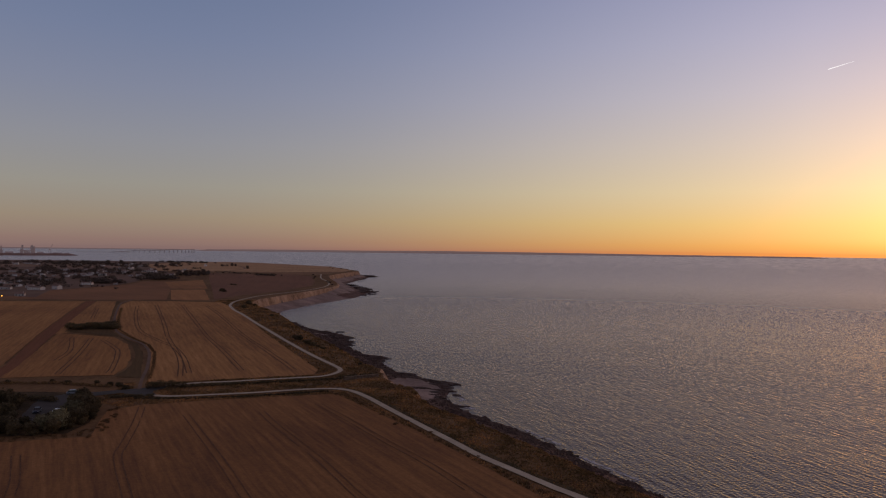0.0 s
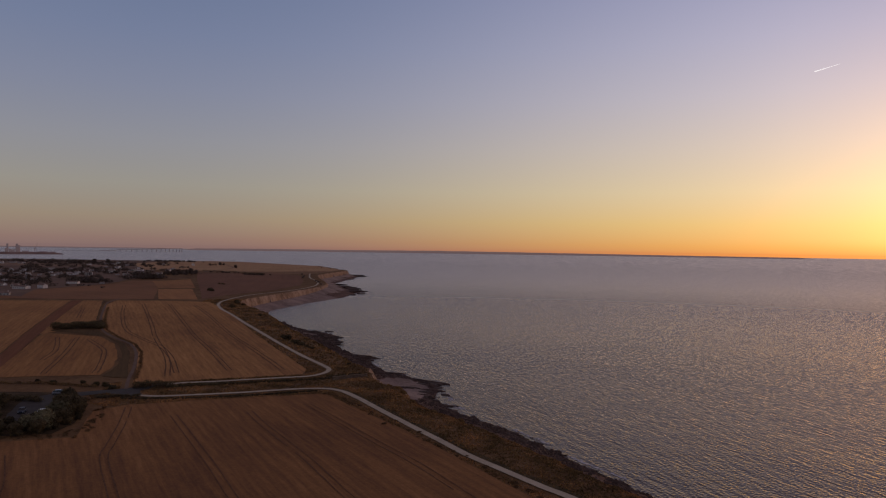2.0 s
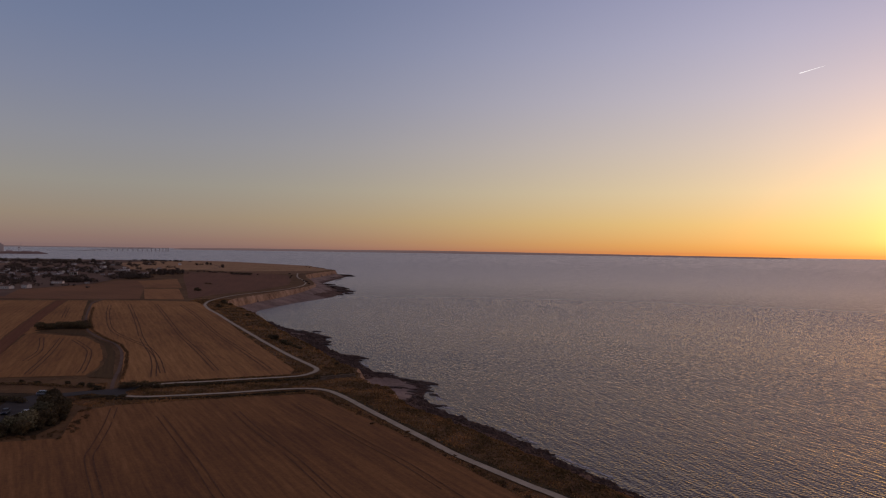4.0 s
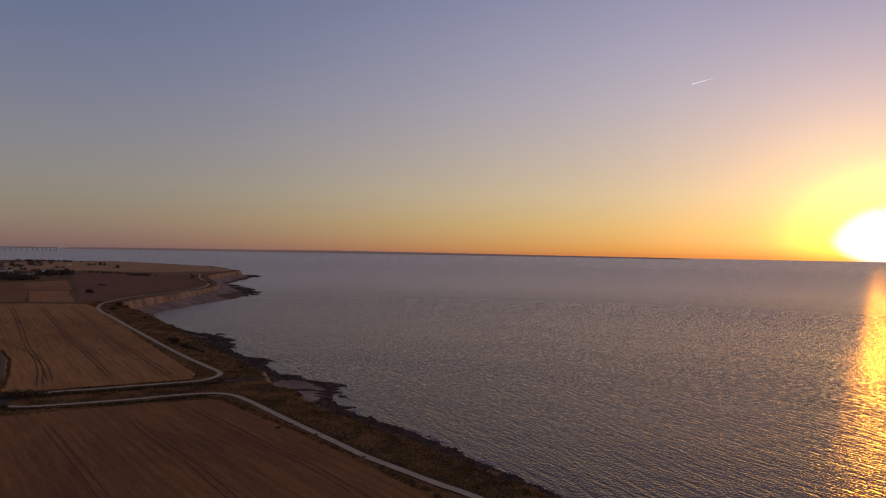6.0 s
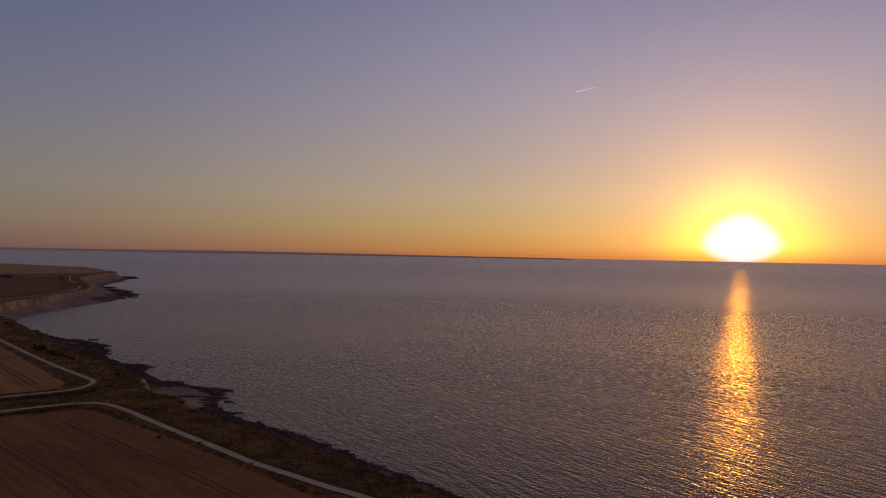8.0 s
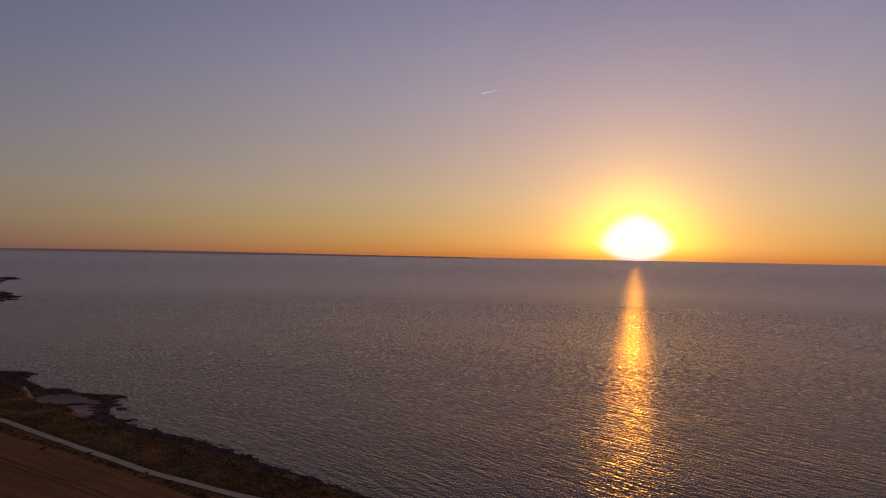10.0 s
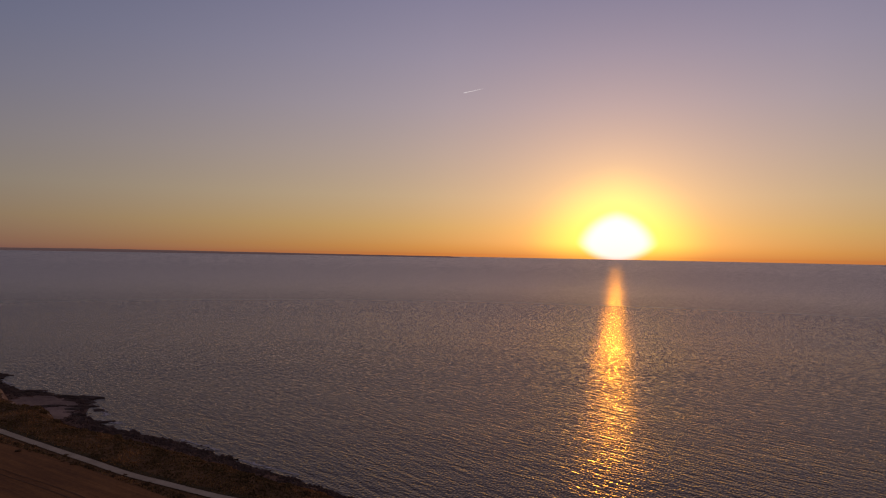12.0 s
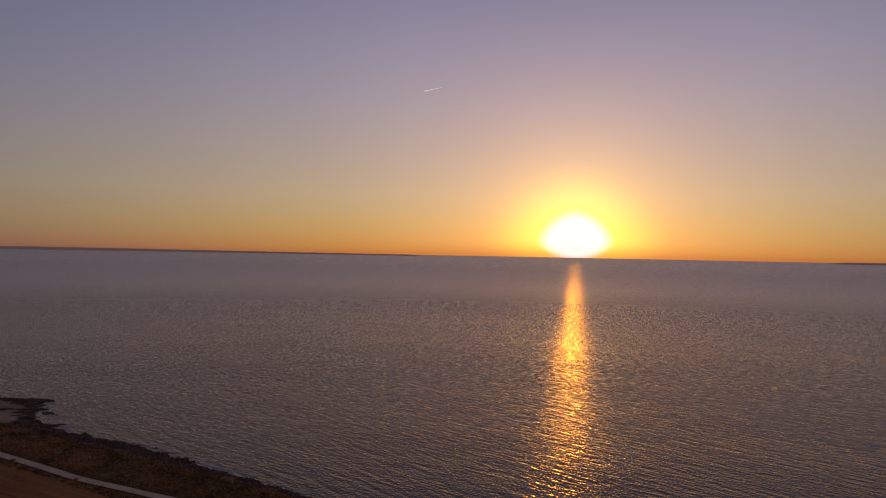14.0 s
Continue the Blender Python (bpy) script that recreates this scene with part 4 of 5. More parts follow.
rim = np.array(resample([(-100, 205), (-98.5, 194), (-101, 186.5), (-112, 182.5), (-135, 181), (-160, 180)], 1.3))
rim = rim + rng.normal(0, 0.7, rim.shape)
edge = np.concatenate([edge, copse_edge, rim])
spread(scrub_b, [(float(x), float(y), 0.85) for x, y in edge], 10, 0.45, 1.1, -0.2)


def make_hedge(name, length, depth, h, seed, mat, label, count):
    root = thing(name, label, "hedge", pose(0, 0, 0))
    rng = np.random.default_rng(seed)
    n = max(4, int(length / (0.7 * h)))
    lobes = [(x + rng.normal(0, 0.2), rng.normal(0, depth * 0.12), h * rng.uniform(0.35, 0.6), length / n * 0.9, depth * rng.uniform(0.35, 0.55), h * rng.uniform(0.34, 0.46)) for x in np.linspace(-length / 2, length / 2, n)]
    V, F = leaf_cloud(lobes, count, 0.24, seed)
    tagged(mesh_object("foliage", V, F, (mat,), parent=root), kind="stuff")
    stems = mesh_object("stems", *leaf_cloud([(x, 0, h * 0.2, length / n, depth * 0.3, h * 0.2) for x in np.linspace(-length / 2, length / 2, n)], count // 6, 0.2, seed + 1), (M_BARK,), parent=root)
    tagged(stems, kind="stuff")
    return root


def lay_hedge(a, b, depth, h, seed, mat, label, count):
    ax, ay = a
    bx, by = b
    L = math.hypot(bx - ax, by - ay)
    hd = make_hedge("hedge", L, depth, h, seed, mat, label, count)
    x, y = (ax + bx) / 2, (ay + by) / 2
    za, zb = z_at(ax, ay), z_at(bx, by)
    hd.matrix_world = pose(x, y, (za + zb) / 2 - 0.1, 0, -math.degrees(math.atan2(zb - za, L)), math.degrees(math.atan2(by - ay, bx - ax)))
    return hd


lay_hedge((-216, 395), (-194, 402), 8, 4.8, 31, M_LEAF, "thick dark hedge standing alone in stubble", 9000)
lay_hedge((-140, 227), (-128, 224.5), 3.2, 2.3, 71, M_LEAF, "dark clipped hedge beside the car park", 1100)
lay_hedge((-113, 232), (-100, 234.5), 2.4, 1.3, 72, M_LEAF, "low dark hedge beside the car park road", 900)
lay_hedge((-207, 405), (-196, 407), 5, 5.0, 37, M_LEAF, "short dark hedge behind a longer one", 2600)
lay_hedge((-106, 247.5), (-96, 250.5), 4.5, 3.2, 32, M_LEAF, "dark hedge along the ditch between two paths", 1500)
lay_hedge((-96, 250.5), (-76, 257), 3.4, 1.3, 33, M_LEAF, "low dark hedge along the ditch between two paths", 1800)
lay_hedge((-76, 257), (-56, 263.5), 3.0, 1.1, 34, M_LEAF, "low dark hedge along the ditch between two paths", 1500)
lay_hedge((-56, 263.5), (-40, 269), 2.6, 0.9, 35, M_LEAF, "thin dark reeds along the ditch by the shore", 1000)
lay_hedge((-41, 272), (-27, 280), 2.2, 1.0, 36, M_LEAF, "thin dark reeds along the ditch by the shore", 700)
for k, (a, b) in enumerate([((-104, 231), (-85, 231.5)), ((-85, 231.5), (-62, 238)), ((-62, 238), (-41, 246))]):
    lay_hedge(a, b, 1.6, 0.8, 40 + k, M_LEAF, "low dark scrub along the stubble edge", 1500)
for k, (a, b) in enumerate([((-170, 252), (-145, 254)), ((-145, 254), (-122, 249))]):
    lay_hedge(a, b, 2.2, 1.3, 46 + k, M_SCRUB, "low brown scrub beside the car park road", 700)

for k, (a, b) in enumerate(zip(TRACK[1:8], TRACK[2:9])):
    lay_hedge((a[0] + 2.6, a[1]), (b[0] + 2.6, b[1]), 1.8, 0.7, 60 + k, M_VERGE, "low dark scrub along the farm track", int(20 * math.hypot(b[0] - a[0], b[1] - a[1])))

lay_hedge((-386, 1150), (-357, 1148), 7, 3.6, 131, M_LEAF, "dark field hedge on the headland", 900)
lay_hedge((-355, 1147), (-327, 1143), 5, 2.4, 132, M_LEAF, "dark field hedge on the headland", 700)
lay_hedge((-297, 1074), (-262, 1058), 12, 4.2, 133, M_LEAF, "thick dark thicket beside the ploughed field", 2200)
lay_hedge((-258, 826), (-249, 818), 4, 2.4, 134, M_LEAF, "small dark hedge at the ploughed field's corner", 500)

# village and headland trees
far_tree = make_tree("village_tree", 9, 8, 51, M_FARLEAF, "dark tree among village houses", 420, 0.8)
far_tree["group"] = "village trees"
rng = np.random.default_rng(52)
rows = [(-410, 826), (-423, 823), (-417, 828, 0.8), (-430, 822), (-400, 830, 0.8), (-385, 915, 1.2), (-410, 950, 1.1), (-390, 941, 1.2), (-376, 925), (-398, 930, 1.2), (-387, 1027), (-381, 1044), (-374, 1061), (-397, 1025),
        (-392, 1035), (-377, 1050), (-366, 1058, 0.8), (-488, 1570, 1.0), (-480, 1572, 0.8), (-396, 1375, 0.8), (-716, 1513, 1.6), (-741, 1500, 1.4)]
for (x, y), (sx, sy), n in (((-520, 880), (60, 50), 20), ((-560, 1080), (60, 60), 26), ((-640, 860), (90, 70), 16), ((-520, 720), (60, 25), 8)):
    for _ in range(n):
        rows.append((float(rng.normal(x, sx * 0.6)), float(rng.normal(y, sy * 0.6)), float(rng.uniform(0.45, 0.85))))
spread(far_tree, rows, 53)


def far_woods(name, rows, label):
    """Crowns of distant gardens and copses, joined: rows of x, y, spread in x and y, count, height."""
    rng = np.random.default_rng(58)
    lobes = []
    for x, y, sx, sy, n, h in rows:
        px, py = rng.normal(x, sx, n), rng.normal(y, sy, n)
        Z = ground_z(np.c_[px, py])
        for a, b, z in zip(px, py, Z):
            k = h * rng.uniform(0.5, 1.25)
            for _ in range(3):
                lobes.append((a + rng.normal(0, k * 0.5), b + rng.normal(0, k * 0.5), z + k * rng.uniform(0.3, 0.55), k * rng.uniform(0.5, 0.9), k * rng.uniform(0.5, 0.9), k * rng.uniform(0.3, 0.5)))
    V, F = leaf_cloud(lobes, len(lobes) * 26, 0.95, 59)
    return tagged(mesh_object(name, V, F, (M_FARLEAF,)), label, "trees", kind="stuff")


far_woods("village_woods", [(-560, 1090, 50, 50, 60, 5.5), (-520, 900, 40, 40, 30, 5), (-640, 900, 80, 60, 36, 5), (-700, 1250, 100, 90, 50, 6), (-760, 1500, 120, 40, 50, 6.5), (-520, 735, 45, 22, 20, 4.5), (-430, 745, 25, 14, 12, 4),
                            (-700, 1840, 35, 12, 30, 5), (-950, 1600, 130, 50, 40, 7), (-1000, 1150, 150, 150, 50, 6.5), (-465, 1025, 22, 25, 20, 5), (-480, 800, 25, 20, 18, 4.5), (-620, 1420, 35, 18, 24, 5), (-385, 1040, 12, 18, 22, 5),
                            (-392, 935, 14, 12, 26, 6), (-415, 826, 14, 4, 24, 5.5), (-860, 1620, 150, 8, 40, 5), (-720, 1120, 120, 6, 30, 5)], "dark trees and gardens among the village houses")
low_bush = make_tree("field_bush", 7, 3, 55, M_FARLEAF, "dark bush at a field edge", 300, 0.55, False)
low_bush["group"] = "field edge bushes"
rows = [(-363 + 9 * i + float(rng.normal(0, 2)), 1125 - 1.6 * i * 3 + float(rng.normal(0, 3)), float(rng.uniform(0.5, 0.9))) for i in range(13)]
rows += [(-291, 1064, 1.0), (-283, 1062, 1.1), (-275, 1056, 1.0), (-267, 1052, 0.9), (-287, 1058, 0.8), (-262, 1050, 0.7), (-190, 1000, 0.7), (-196, 1040, 0.8), (-210, 1100, 0.7), (-240, 1480, 0.6), (-260, 1560, 0.6), (-250, 1600, 0.6), (-220, 1470, 0.5), (-150, 900, 0.7), (-158, 930, 0.7), (-140, 860, 0.5)]
spread(low_bush, rows, 56)

# ---------------------------------------------------------------- village houses
M_WALL = material("pale_plaster", [(0.56, 0.49, 0.44), (0.72, 0.64, 0.59)], 0.4, 0.9, vary=0.3)
M_ROOF = material("clay_roof_tiles", [(0.15, 0.098, 0.078), (0.24, 0.155, 0.122)], 0.8, 0.9, 0.05, 4.0, vary=0.2)
M_PANE = plain("dark_pane", (0.02, 0.022, 0.025), 0.15)
M_DOOR = plain("painted_door", (0.10, 0.14, 0.18), 0.5)


def make_house(L, W, H, pitch, label, group="village houses"):
    root = thing("house", label, "house", pose(0, 0, 0), group)
    part("wall", box(-L / 2, -W / 2, -1.0, L / 2, W / 2, H), M_WALL, root)
    bm = bmesh.new()
    o, rise = 0.35, W / 2 * math.tan(radians(pitch))
    prof = [(-W / 2 - o, H - 0.1), (0, H + rise), (W / 2 + o, H - 0.1), (W / 2 + o, H - 0.3), (0, H + rise - 0.25), (-W / 2 - o, H - 0.3)]
    ends = [[bm.verts.new((sx * (L / 2 + o), y, z)) for y, z in prof] for sx in (-1, 1)]
    for k in range(6):
        bm.faces.new((ends[0][k], ends[1][k], ends[1][(k + 1) % 6], ends[0][(k + 1) % 6]))
    for e, flip in ((ends[0], False), (ends[1], True)):
        for q in ((0, 1, 4, 5), (1, 2, 3, 4)):
            f = [e[i] for i in q]
            bm.faces.new(f[::-1] if flip else f)
    bmesh.ops.recalc_face_normals(bm, faces=bm.faces)
    part("roof", bm, M_ROOF, root)
    for sx in (-1, 1):
        gb = bmesh.new()
        x = sx * (L / 2 - 0.05)
        f = [gb.verts.new((x, -W / 2, H - 0.02)), gb.verts.new((x, W / 2, H - 0.02)), gb.verts.new((x, 0, H + rise - 0.3))]
        q = [gb.verts.new(v.co - Vector((sx * 0.2, 0, 0))) for v in f]
        gb.faces.new(f), gb.faces.new(q[::-1])
        for k in range(3):
            gb.faces.new((f[k], q[k], q[(k + 1) % 3], f[(k + 1) % 3]))
        bmesh.ops.recalc_face_normals(gb, faces=gb.faces)
        part("gable", gb, M_WALL, root)
    part("chimney", box(L * 0.3, -0.4, H + rise * 0.5, L * 0.3 + 0.7, 0.3, H + rise + 0.8), M_WALL, root)
    n = max(2, int(L / 3.2))
    for side in (-1, 1):
        for i in range(n):
            x = -L / 2 + (i + 0.5) * L / n
            if side < 0 and i == n // 2:
                part("door", box(x - 0.5, side * W / 2 - 0.06, 0, x + 0.5, side * W / 2 + 0.06, 2.1), M_DOOR, root)
            else:
                part("window", box(x - 0.55, side * W / 2 - 0.05, 0.9, x + 0.55, side * W / 2 + 0.05, 2.2), M_PANE, root)
            if H > 4.5:
                part("window", box(x - 0.5, side * W / 2 - 0.05, 3.4, x + 0.5, side * W / 2 + 0.05, 4.6), M_PANE, root)
    return root


HOUSES = [
    (make_house(10, 7, 3.2, 22, "small white house with low clay roof"),
     [(-446, 734, 10), (-519, 985, -15), (-388, 805, 30), (-536, 967, 0), (-548, 1008, 40), (-519, 1064, 20), (-528, 1101, -30), (-459, 997, 15), (-447, 999, 60), (-381, 612, 20), (-520, 801, 0), (-470, 751, -20), (-451, 1062, 10), (-559, 976, 35)]),
    (make_house(13, 8, 5.4, 24, "two-storey white village house with clay roof"),
     [(-404, 711, -25), (-496, 989, 15), (-570, 1137, 0), (-540, 1146, 25), (-493, 1053, -10), (-617, 1410, 20), (-493, 849, 30), (-525, 1013, -35), (-398, 995, 10)]),
    (make_house(20, 9, 3.8, 18, "long low white building beside fields"),
     [(-453, 701, 12), (-418, 698, -10), (-418, 798, 0), (-629, 1404, 8), (-887, 1481, 25), (-1008, 1597, 30), (-410, 1000, 5)]),
]
rng = random.Random(77)
for proto, rows in HOUSES:
    rows = list(rows)
    for _ in range(13):
        rows.append((rng.gauss(-560, 70), rng.gauss(1080, 70), rng.uniform(0, 180)))
    for _ in range(5):
        rows.append((rng.gauss(-620, 90), rng.gauss(830, 60), rng.uniform(0, 180)))
    for _ in range(4):
        rows.append((rng.gauss(-760, 110), rng.gauss(1480, 50), rng.uniform(0, 180)))
    Z = ground_z([r[:2] for r in rows])
    for k, ((x, y, a), z) in enumerate(zip(rows, Z)):
        m = pose(x, y, float(z), 0, 0, a) @ Matrix.Scale(rng.uniform(0.5, 0.78), 4)
        if k == 0:
            proto.matrix_world = m
        else:
            copy_thing(proto, m).scale = m.to_scale()

lamp = thing("street_lamp", "lit orange street lamp at the village edge", "street lamp", pose(-361, 556, z_at(-361, 556)))
M_STEEL = plain("galvanised_steel", (0.22, 0.22, 0.22), 0.5, 0.8)
part("pole", drum(0.09, 0, 5.0, 0.06, 8), M_STEEL, lamp)
part("head", box(-0.15, -0.5, 4.9, 0.15, 0.5, 5.1, 0.04), M_STEEL, lamp)
bulb = bmesh.new()
bmesh.ops.create_uvsphere(bulb, u_segments=10, v_segments=6, radius=0.45)
bmesh.ops.translate(bulb, vec=(0, -0.2, 4.6), verts=bulb.verts)
part("lens", bulb, plain("lit_sodium_lens", (0.9, 0.5, 0.1), 0.4, 0, (1.0, 0.45, 0.05), 4.0), lamp, "glowing orange lens")

# ---------------------------------------------------------------- parked cars
M_TYRE = plain("tyre_rubber", (0.015, 0.015, 0.015), 0.9)
M_RIM = plain("alloy_rim", (0.4, 0.4, 0.4), 0.35, 0.9)
M_GLASS = plain("tinted_glass", (0.015, 0.017, 0.02), 0.08)
M_LIGHT = plain("headlight_glass", (0.6, 0.6, 0.58), 0.2)
M_TAIL = plain("tail_light_red", (0.25, 0.01, 0.01), 0.3)


def make_car(paint, L, W, lower, roof, profile, label, m):
    """profile: x and z of the cabin's outline, in shares of length and over the lower body."""
    root = thing("car", label, "car", m, "parked cars")
    body = bmesh.new()
    add_box(body, -L / 2, -W / 2, 0.28, L / 2, W / 2, lower, 0.12)
    part("body", body, paint, root)
    cab = bmesh.new()
    prof = [(x * L, lower - 0.05 + z * (roof - lower + 0.05)) for x, z in profile]
    ends = [[cab.verts.new((x, s * W / 2 * (0.94 if z < lower + 0.1 else 0.80), z)) for x, z in prof] for s in (-1, 1)]
    n = len(prof)
    for k in range(n):
        cab.faces.new((ends[0][k], ends[0][(k + 1) % n], ends[1][(k + 1) % n], ends[1][k]))
    cab.faces.new(ends[0][::-1]), cab.faces.new(ends[1])
    bmesh.ops.recalc_face_normals(cab, faces=cab.faces)
    part("cabin", cab, M_GLASS, root, "dark tinted windows")
    xs = [p[0] for p in prof if p[1] > roof - 0.15]
    part("roof", box(min(xs), -W * 0.40, roof - 0.04, max(xs), W * 0.40, roof + 0.03, 0.03), paint, root)
    for x in (-L * 0.31, L * 0.31):
        for s in (-1, 1):
            t = drum(0.32, -0.11, 0.11, seg=14)
            bmesh.ops.rotate(t, cent=(0, 0, 0), matrix=Matrix.Rotation(radians(90), 3, "X"), verts=t.verts)
            bmesh.ops.translate(t, vec=(x, s * (W / 2 - 0.1), 0.32), verts=t.verts)
            wheel = part("wheel", t, M_TYRE, root, "black rubber tyre")
            rim = drum(0.19, -0.02, 0.02, seg=10)
            bmesh.ops.rotate(rim, cent=(0, 0, 0), matrix=Matrix.Rotation(radians(90), 3, "X"), verts=rim.verts)
            bmesh.ops.translate(rim, vec=(x, s * (W / 2 + 0.02), 0.32), verts=rim.verts)
            part("rim", rim, M_RIM, wheel)
    for s in (-1, 1):
        part("headlight", box(L / 2 - 0.06, s * W * 0.36 - 0.16, 0.58, L / 2 + 0.03, s * W * 0.36 + 0.16, 0.74, 0.02), M_LIGHT, root)
        part("tail_light", box(-L / 2 - 0.03, s * W * 0.40 - 0.1, 0.62, -L / 2 + 0.06, s * W * 0.40 + 0.1, 0.85, 0.02), M_TAIL, root)
    return root


P_SILVER = plain("silver_paint", (0.24, 0.245, 0.27), 0.35, 0.3)
P_WHITE = plain("white_paint", (0.75, 0.75, 0.76), 0.3)
P_DARK = plain("dark_blue_paint", (0.025, 0.028, 0.045), 0.45, 0.0)
CAR = [(-0.44, 0), (-0.40, 0.7), (-0.30, 1), (0.08, 1), (0.26, 0.1), (0.28, 0)]
make_car(P_SILVER, 4.6, 1.82, 0.92, 1.52, CAR, "silver estate car parked at the roadside", pose(-128, 236.5, z_at(-128, 236.5) + 0.16, 0, 0, 20))
make_car(P_DARK, 4.3, 1.78, 0.88, 1.48, CAR, "dark blue car parked on the asphalt", pose(-125, 210, z_at(-125, 210) + 0.16, 0, 0, -70))
make_car(P_WHITE, 4.2, 1.76, 0.88, 1.46, CAR, "white car parked half under a tree", pose(-117.5, 209, z_at(-117.5, 209) + 0.16, 0, 0, 25))

# ---------------------------------------------------------------- shore rocks


def rock_mesh(seed, flat):
    bm = bmesh.new()
    bmesh.ops.create_icosphere(bm, subdivisions=2, radius=1.0)
    for v in bm.verts:
        k = 1 + 0.45 * noise.noise(v.co * 1.3 + Vector((seed * 7, 0, 0))) + 0.2 * noise.noise(v.co * 3 + Vector((0, seed * 5, 0)))
        v.co *= k
        v.co.z = math.copysign(min(abs(v.co.z), 0.55), v.co.z) * flat
    me = bpy.data.meshes.new("shore_rock")
    bm.to_mesh(me)
    bm.free()
    me.materials.append(M_ROCK)
    return me


ROCKS = [rock_mesh(k, f) for k, f in enumerate((0.35, 0.5, 0.3, 0.6, 0.4, 0.25))]
rng = random.Random(91)


def shore_rocks(points, lo, hi, label, out=0.0):
    spots = [(x + rng.gauss(0, 1.2) + out, y + rng.gauss(0, 1.5)) for x, y in points]
    for (px, py), h in zip(spots, ground_z(spots)):
        s = rng.uniform(lo, hi)
        z = max(-0.35, float(h) - 0.1)
        ob = new("shore_rock", rng.choice(ROCKS))
        ob.matrix_world = pose(px, py, z, rng.uniform(-8, 8), rng.uniform(-8, 8), rng.uniform(-60, 60)) @ Matrix.Diagonal((s * rng.uniform(1.0, 2.2), s, s * rng.uniform(0.7, 1.2), 1))
        tagged(ob, label, "rock", "rocks along the shore")


line = [p for p in WATER if 140 < p[1] < 560]
shore_rocks([line[int(i)] for i in np.linspace(0, len(line) - 1, 150)], 0.4, 1.1, "dark wet rock at the water's edge", -0.6)
for cx, cy, n, spreadx, spready in ((0, 288, 12, 3, 5), (2, 272, 8, 2, 6), (-33, 352, 8, 3, 7), (-62, 420, 12, 4, 14), (-75, 452, 8, 6, 6)):
    shore_rocks([(rng.gauss(cx, spreadx), rng.gauss(cy, spready)) for _ in range(n)], 0.8, 2.2, "flat dark reef slab lying in shallow water")
for cx, cy, n, spreadx, spready in ((-101, 868, 10, 6, 20), (-118, 940, 6, 8, 20), (-148, 1380, 8, 6, 25), (-150, 1250, 6, 5, 40)):
    shore_rocks([(rng.gauss(cx, spreadx), rng.gauss(cy, spready)) for _ in range(n)], 2.0, 4.5, "flat dark reef slab off the headland")



def ledge_mesh(seed):
    """A long tilted slab of bedded rock: a ragged outline, two steps, broken edges."""
    rg = random.Random(seed)
    n = 14
    outline = []
    for i in range(n):
        t = 2 * math.pi * i / n
        k = 1 + rg.uniform(-0.28, 0.22)
        outline.append((math.cos(t) * k * (1.0 if math.cos(t) < 0 else 1.25), 0.32 * math.sin(t) * k))
    bm = bmesh.new()
    rings = []
    for z, grow, slide in ((-0.5, 1.12, 0.0), (0.10, 1.05, 0.0), (0.12, 0.86, -0.04), (0.24, 0.80, -0.05), (0.26, 0.55, -0.12), (0.34, 0.48, -0.14)):
        rings.append([bm.verts.new((x * grow + slide + rg.uniform(-0.03, 0.03), y * grow + rg.uniform(-0.02, 0.02), z + rg.uniform(-0.015, 0.015))) for x, y in outline])
    for p, q in zip(rings, rings[1:]):
        for i in range(n):
            bm.faces.new((p[i], p[(i + 1) % n], q[(i + 1) % n], q[i]))
    bm.faces.new(rings[-1])
    me = bpy.data.meshes.new("reef_ledge")
    bm.to_mesh(me)
    bm.free()
    me.materials.append(M_ROCK)
    return me


LEDGES = [ledge_mesh(200 + k) for k in range(5)]


def reef(a, b, count, lo, hi, drift, turn, label, seed):
    """Ledges in a row from a to b, their long sides at about the given turn."""
    rg = random.Random(seed)
    for i in range(count):
        u = (i + rg.uniform(0, 1)) / count
        x, y = a[0] + (b[0] - a[0]) * u + rg.gauss(0, drift * 0.4), a[1] + (b[1] - a[1]) * u + rg.gauss(0, drift)
        ln = rg.uniform(lo, hi)
        ob = new("reef_ledge", rg.choice(LEDGES))
        ob.matrix_world = pose(x, y, max(-0.02, z_at(x, y) - 0.1), rg.uniform(-3, 3), rg.uniform(-4, 2), turn + rg.gauss(0, 14)) @ Matrix.Diagonal((ln, ln * rg.uniform(0.7, 1.3), min(2.2, ln * rg.uniform(0.28, 0.42)), 1))
        tagged(ob, label, "rock ledge", "reef ledges")


LEDGE = "dark layered rock ledge reaching into the sea"
reef((-87, 462), (-60, 428), 15, 3.0, 6.0, 3.0, 12, LEDGE, 301)
reef((-62, 426), (-56, 396), 7, 2.5, 5.0, 2.5, 5, LEDGE, 302)
reef((-41, 358), (-33, 354), 4, 4.0, 6.5, 2.0, 8, LEDGE, 303)
reef((-38, 347), (-24, 318), 9, 1.8, 3.6, 1.5, 20, LEDGE, 304)
reef((-21, 311), (3, 287), 20, 2.4, 4.8, 2.0, -25, LEDGE, 305)
reef((-14, 273), (4, 275), 9, 2.0, 4.0, 1.2, 4, LEDGE, 306)
reef((-5, 263), (6, 246), 7, 1.6, 3.4, 1.5, -20, LEDGE, 307)
reef((-148, 1040), (-112, 950), 9, 6, 12, 8, 0, "dark flat reef off the far headland", 308)
reef((-118, 930), (-98, 868), 9, 7, 14, 8, 5, "dark flat reef off the far headland", 309)
reef((-162, 1360), (-147, 1392), 6, 8, 16, 8, 0, "dark flat reef off the far headland", 310)
reef((10, 232), (44, 172), 16, 1.0, 2.4, 1.0, -30, "small dark rock ledge along the bank's foot", 311)

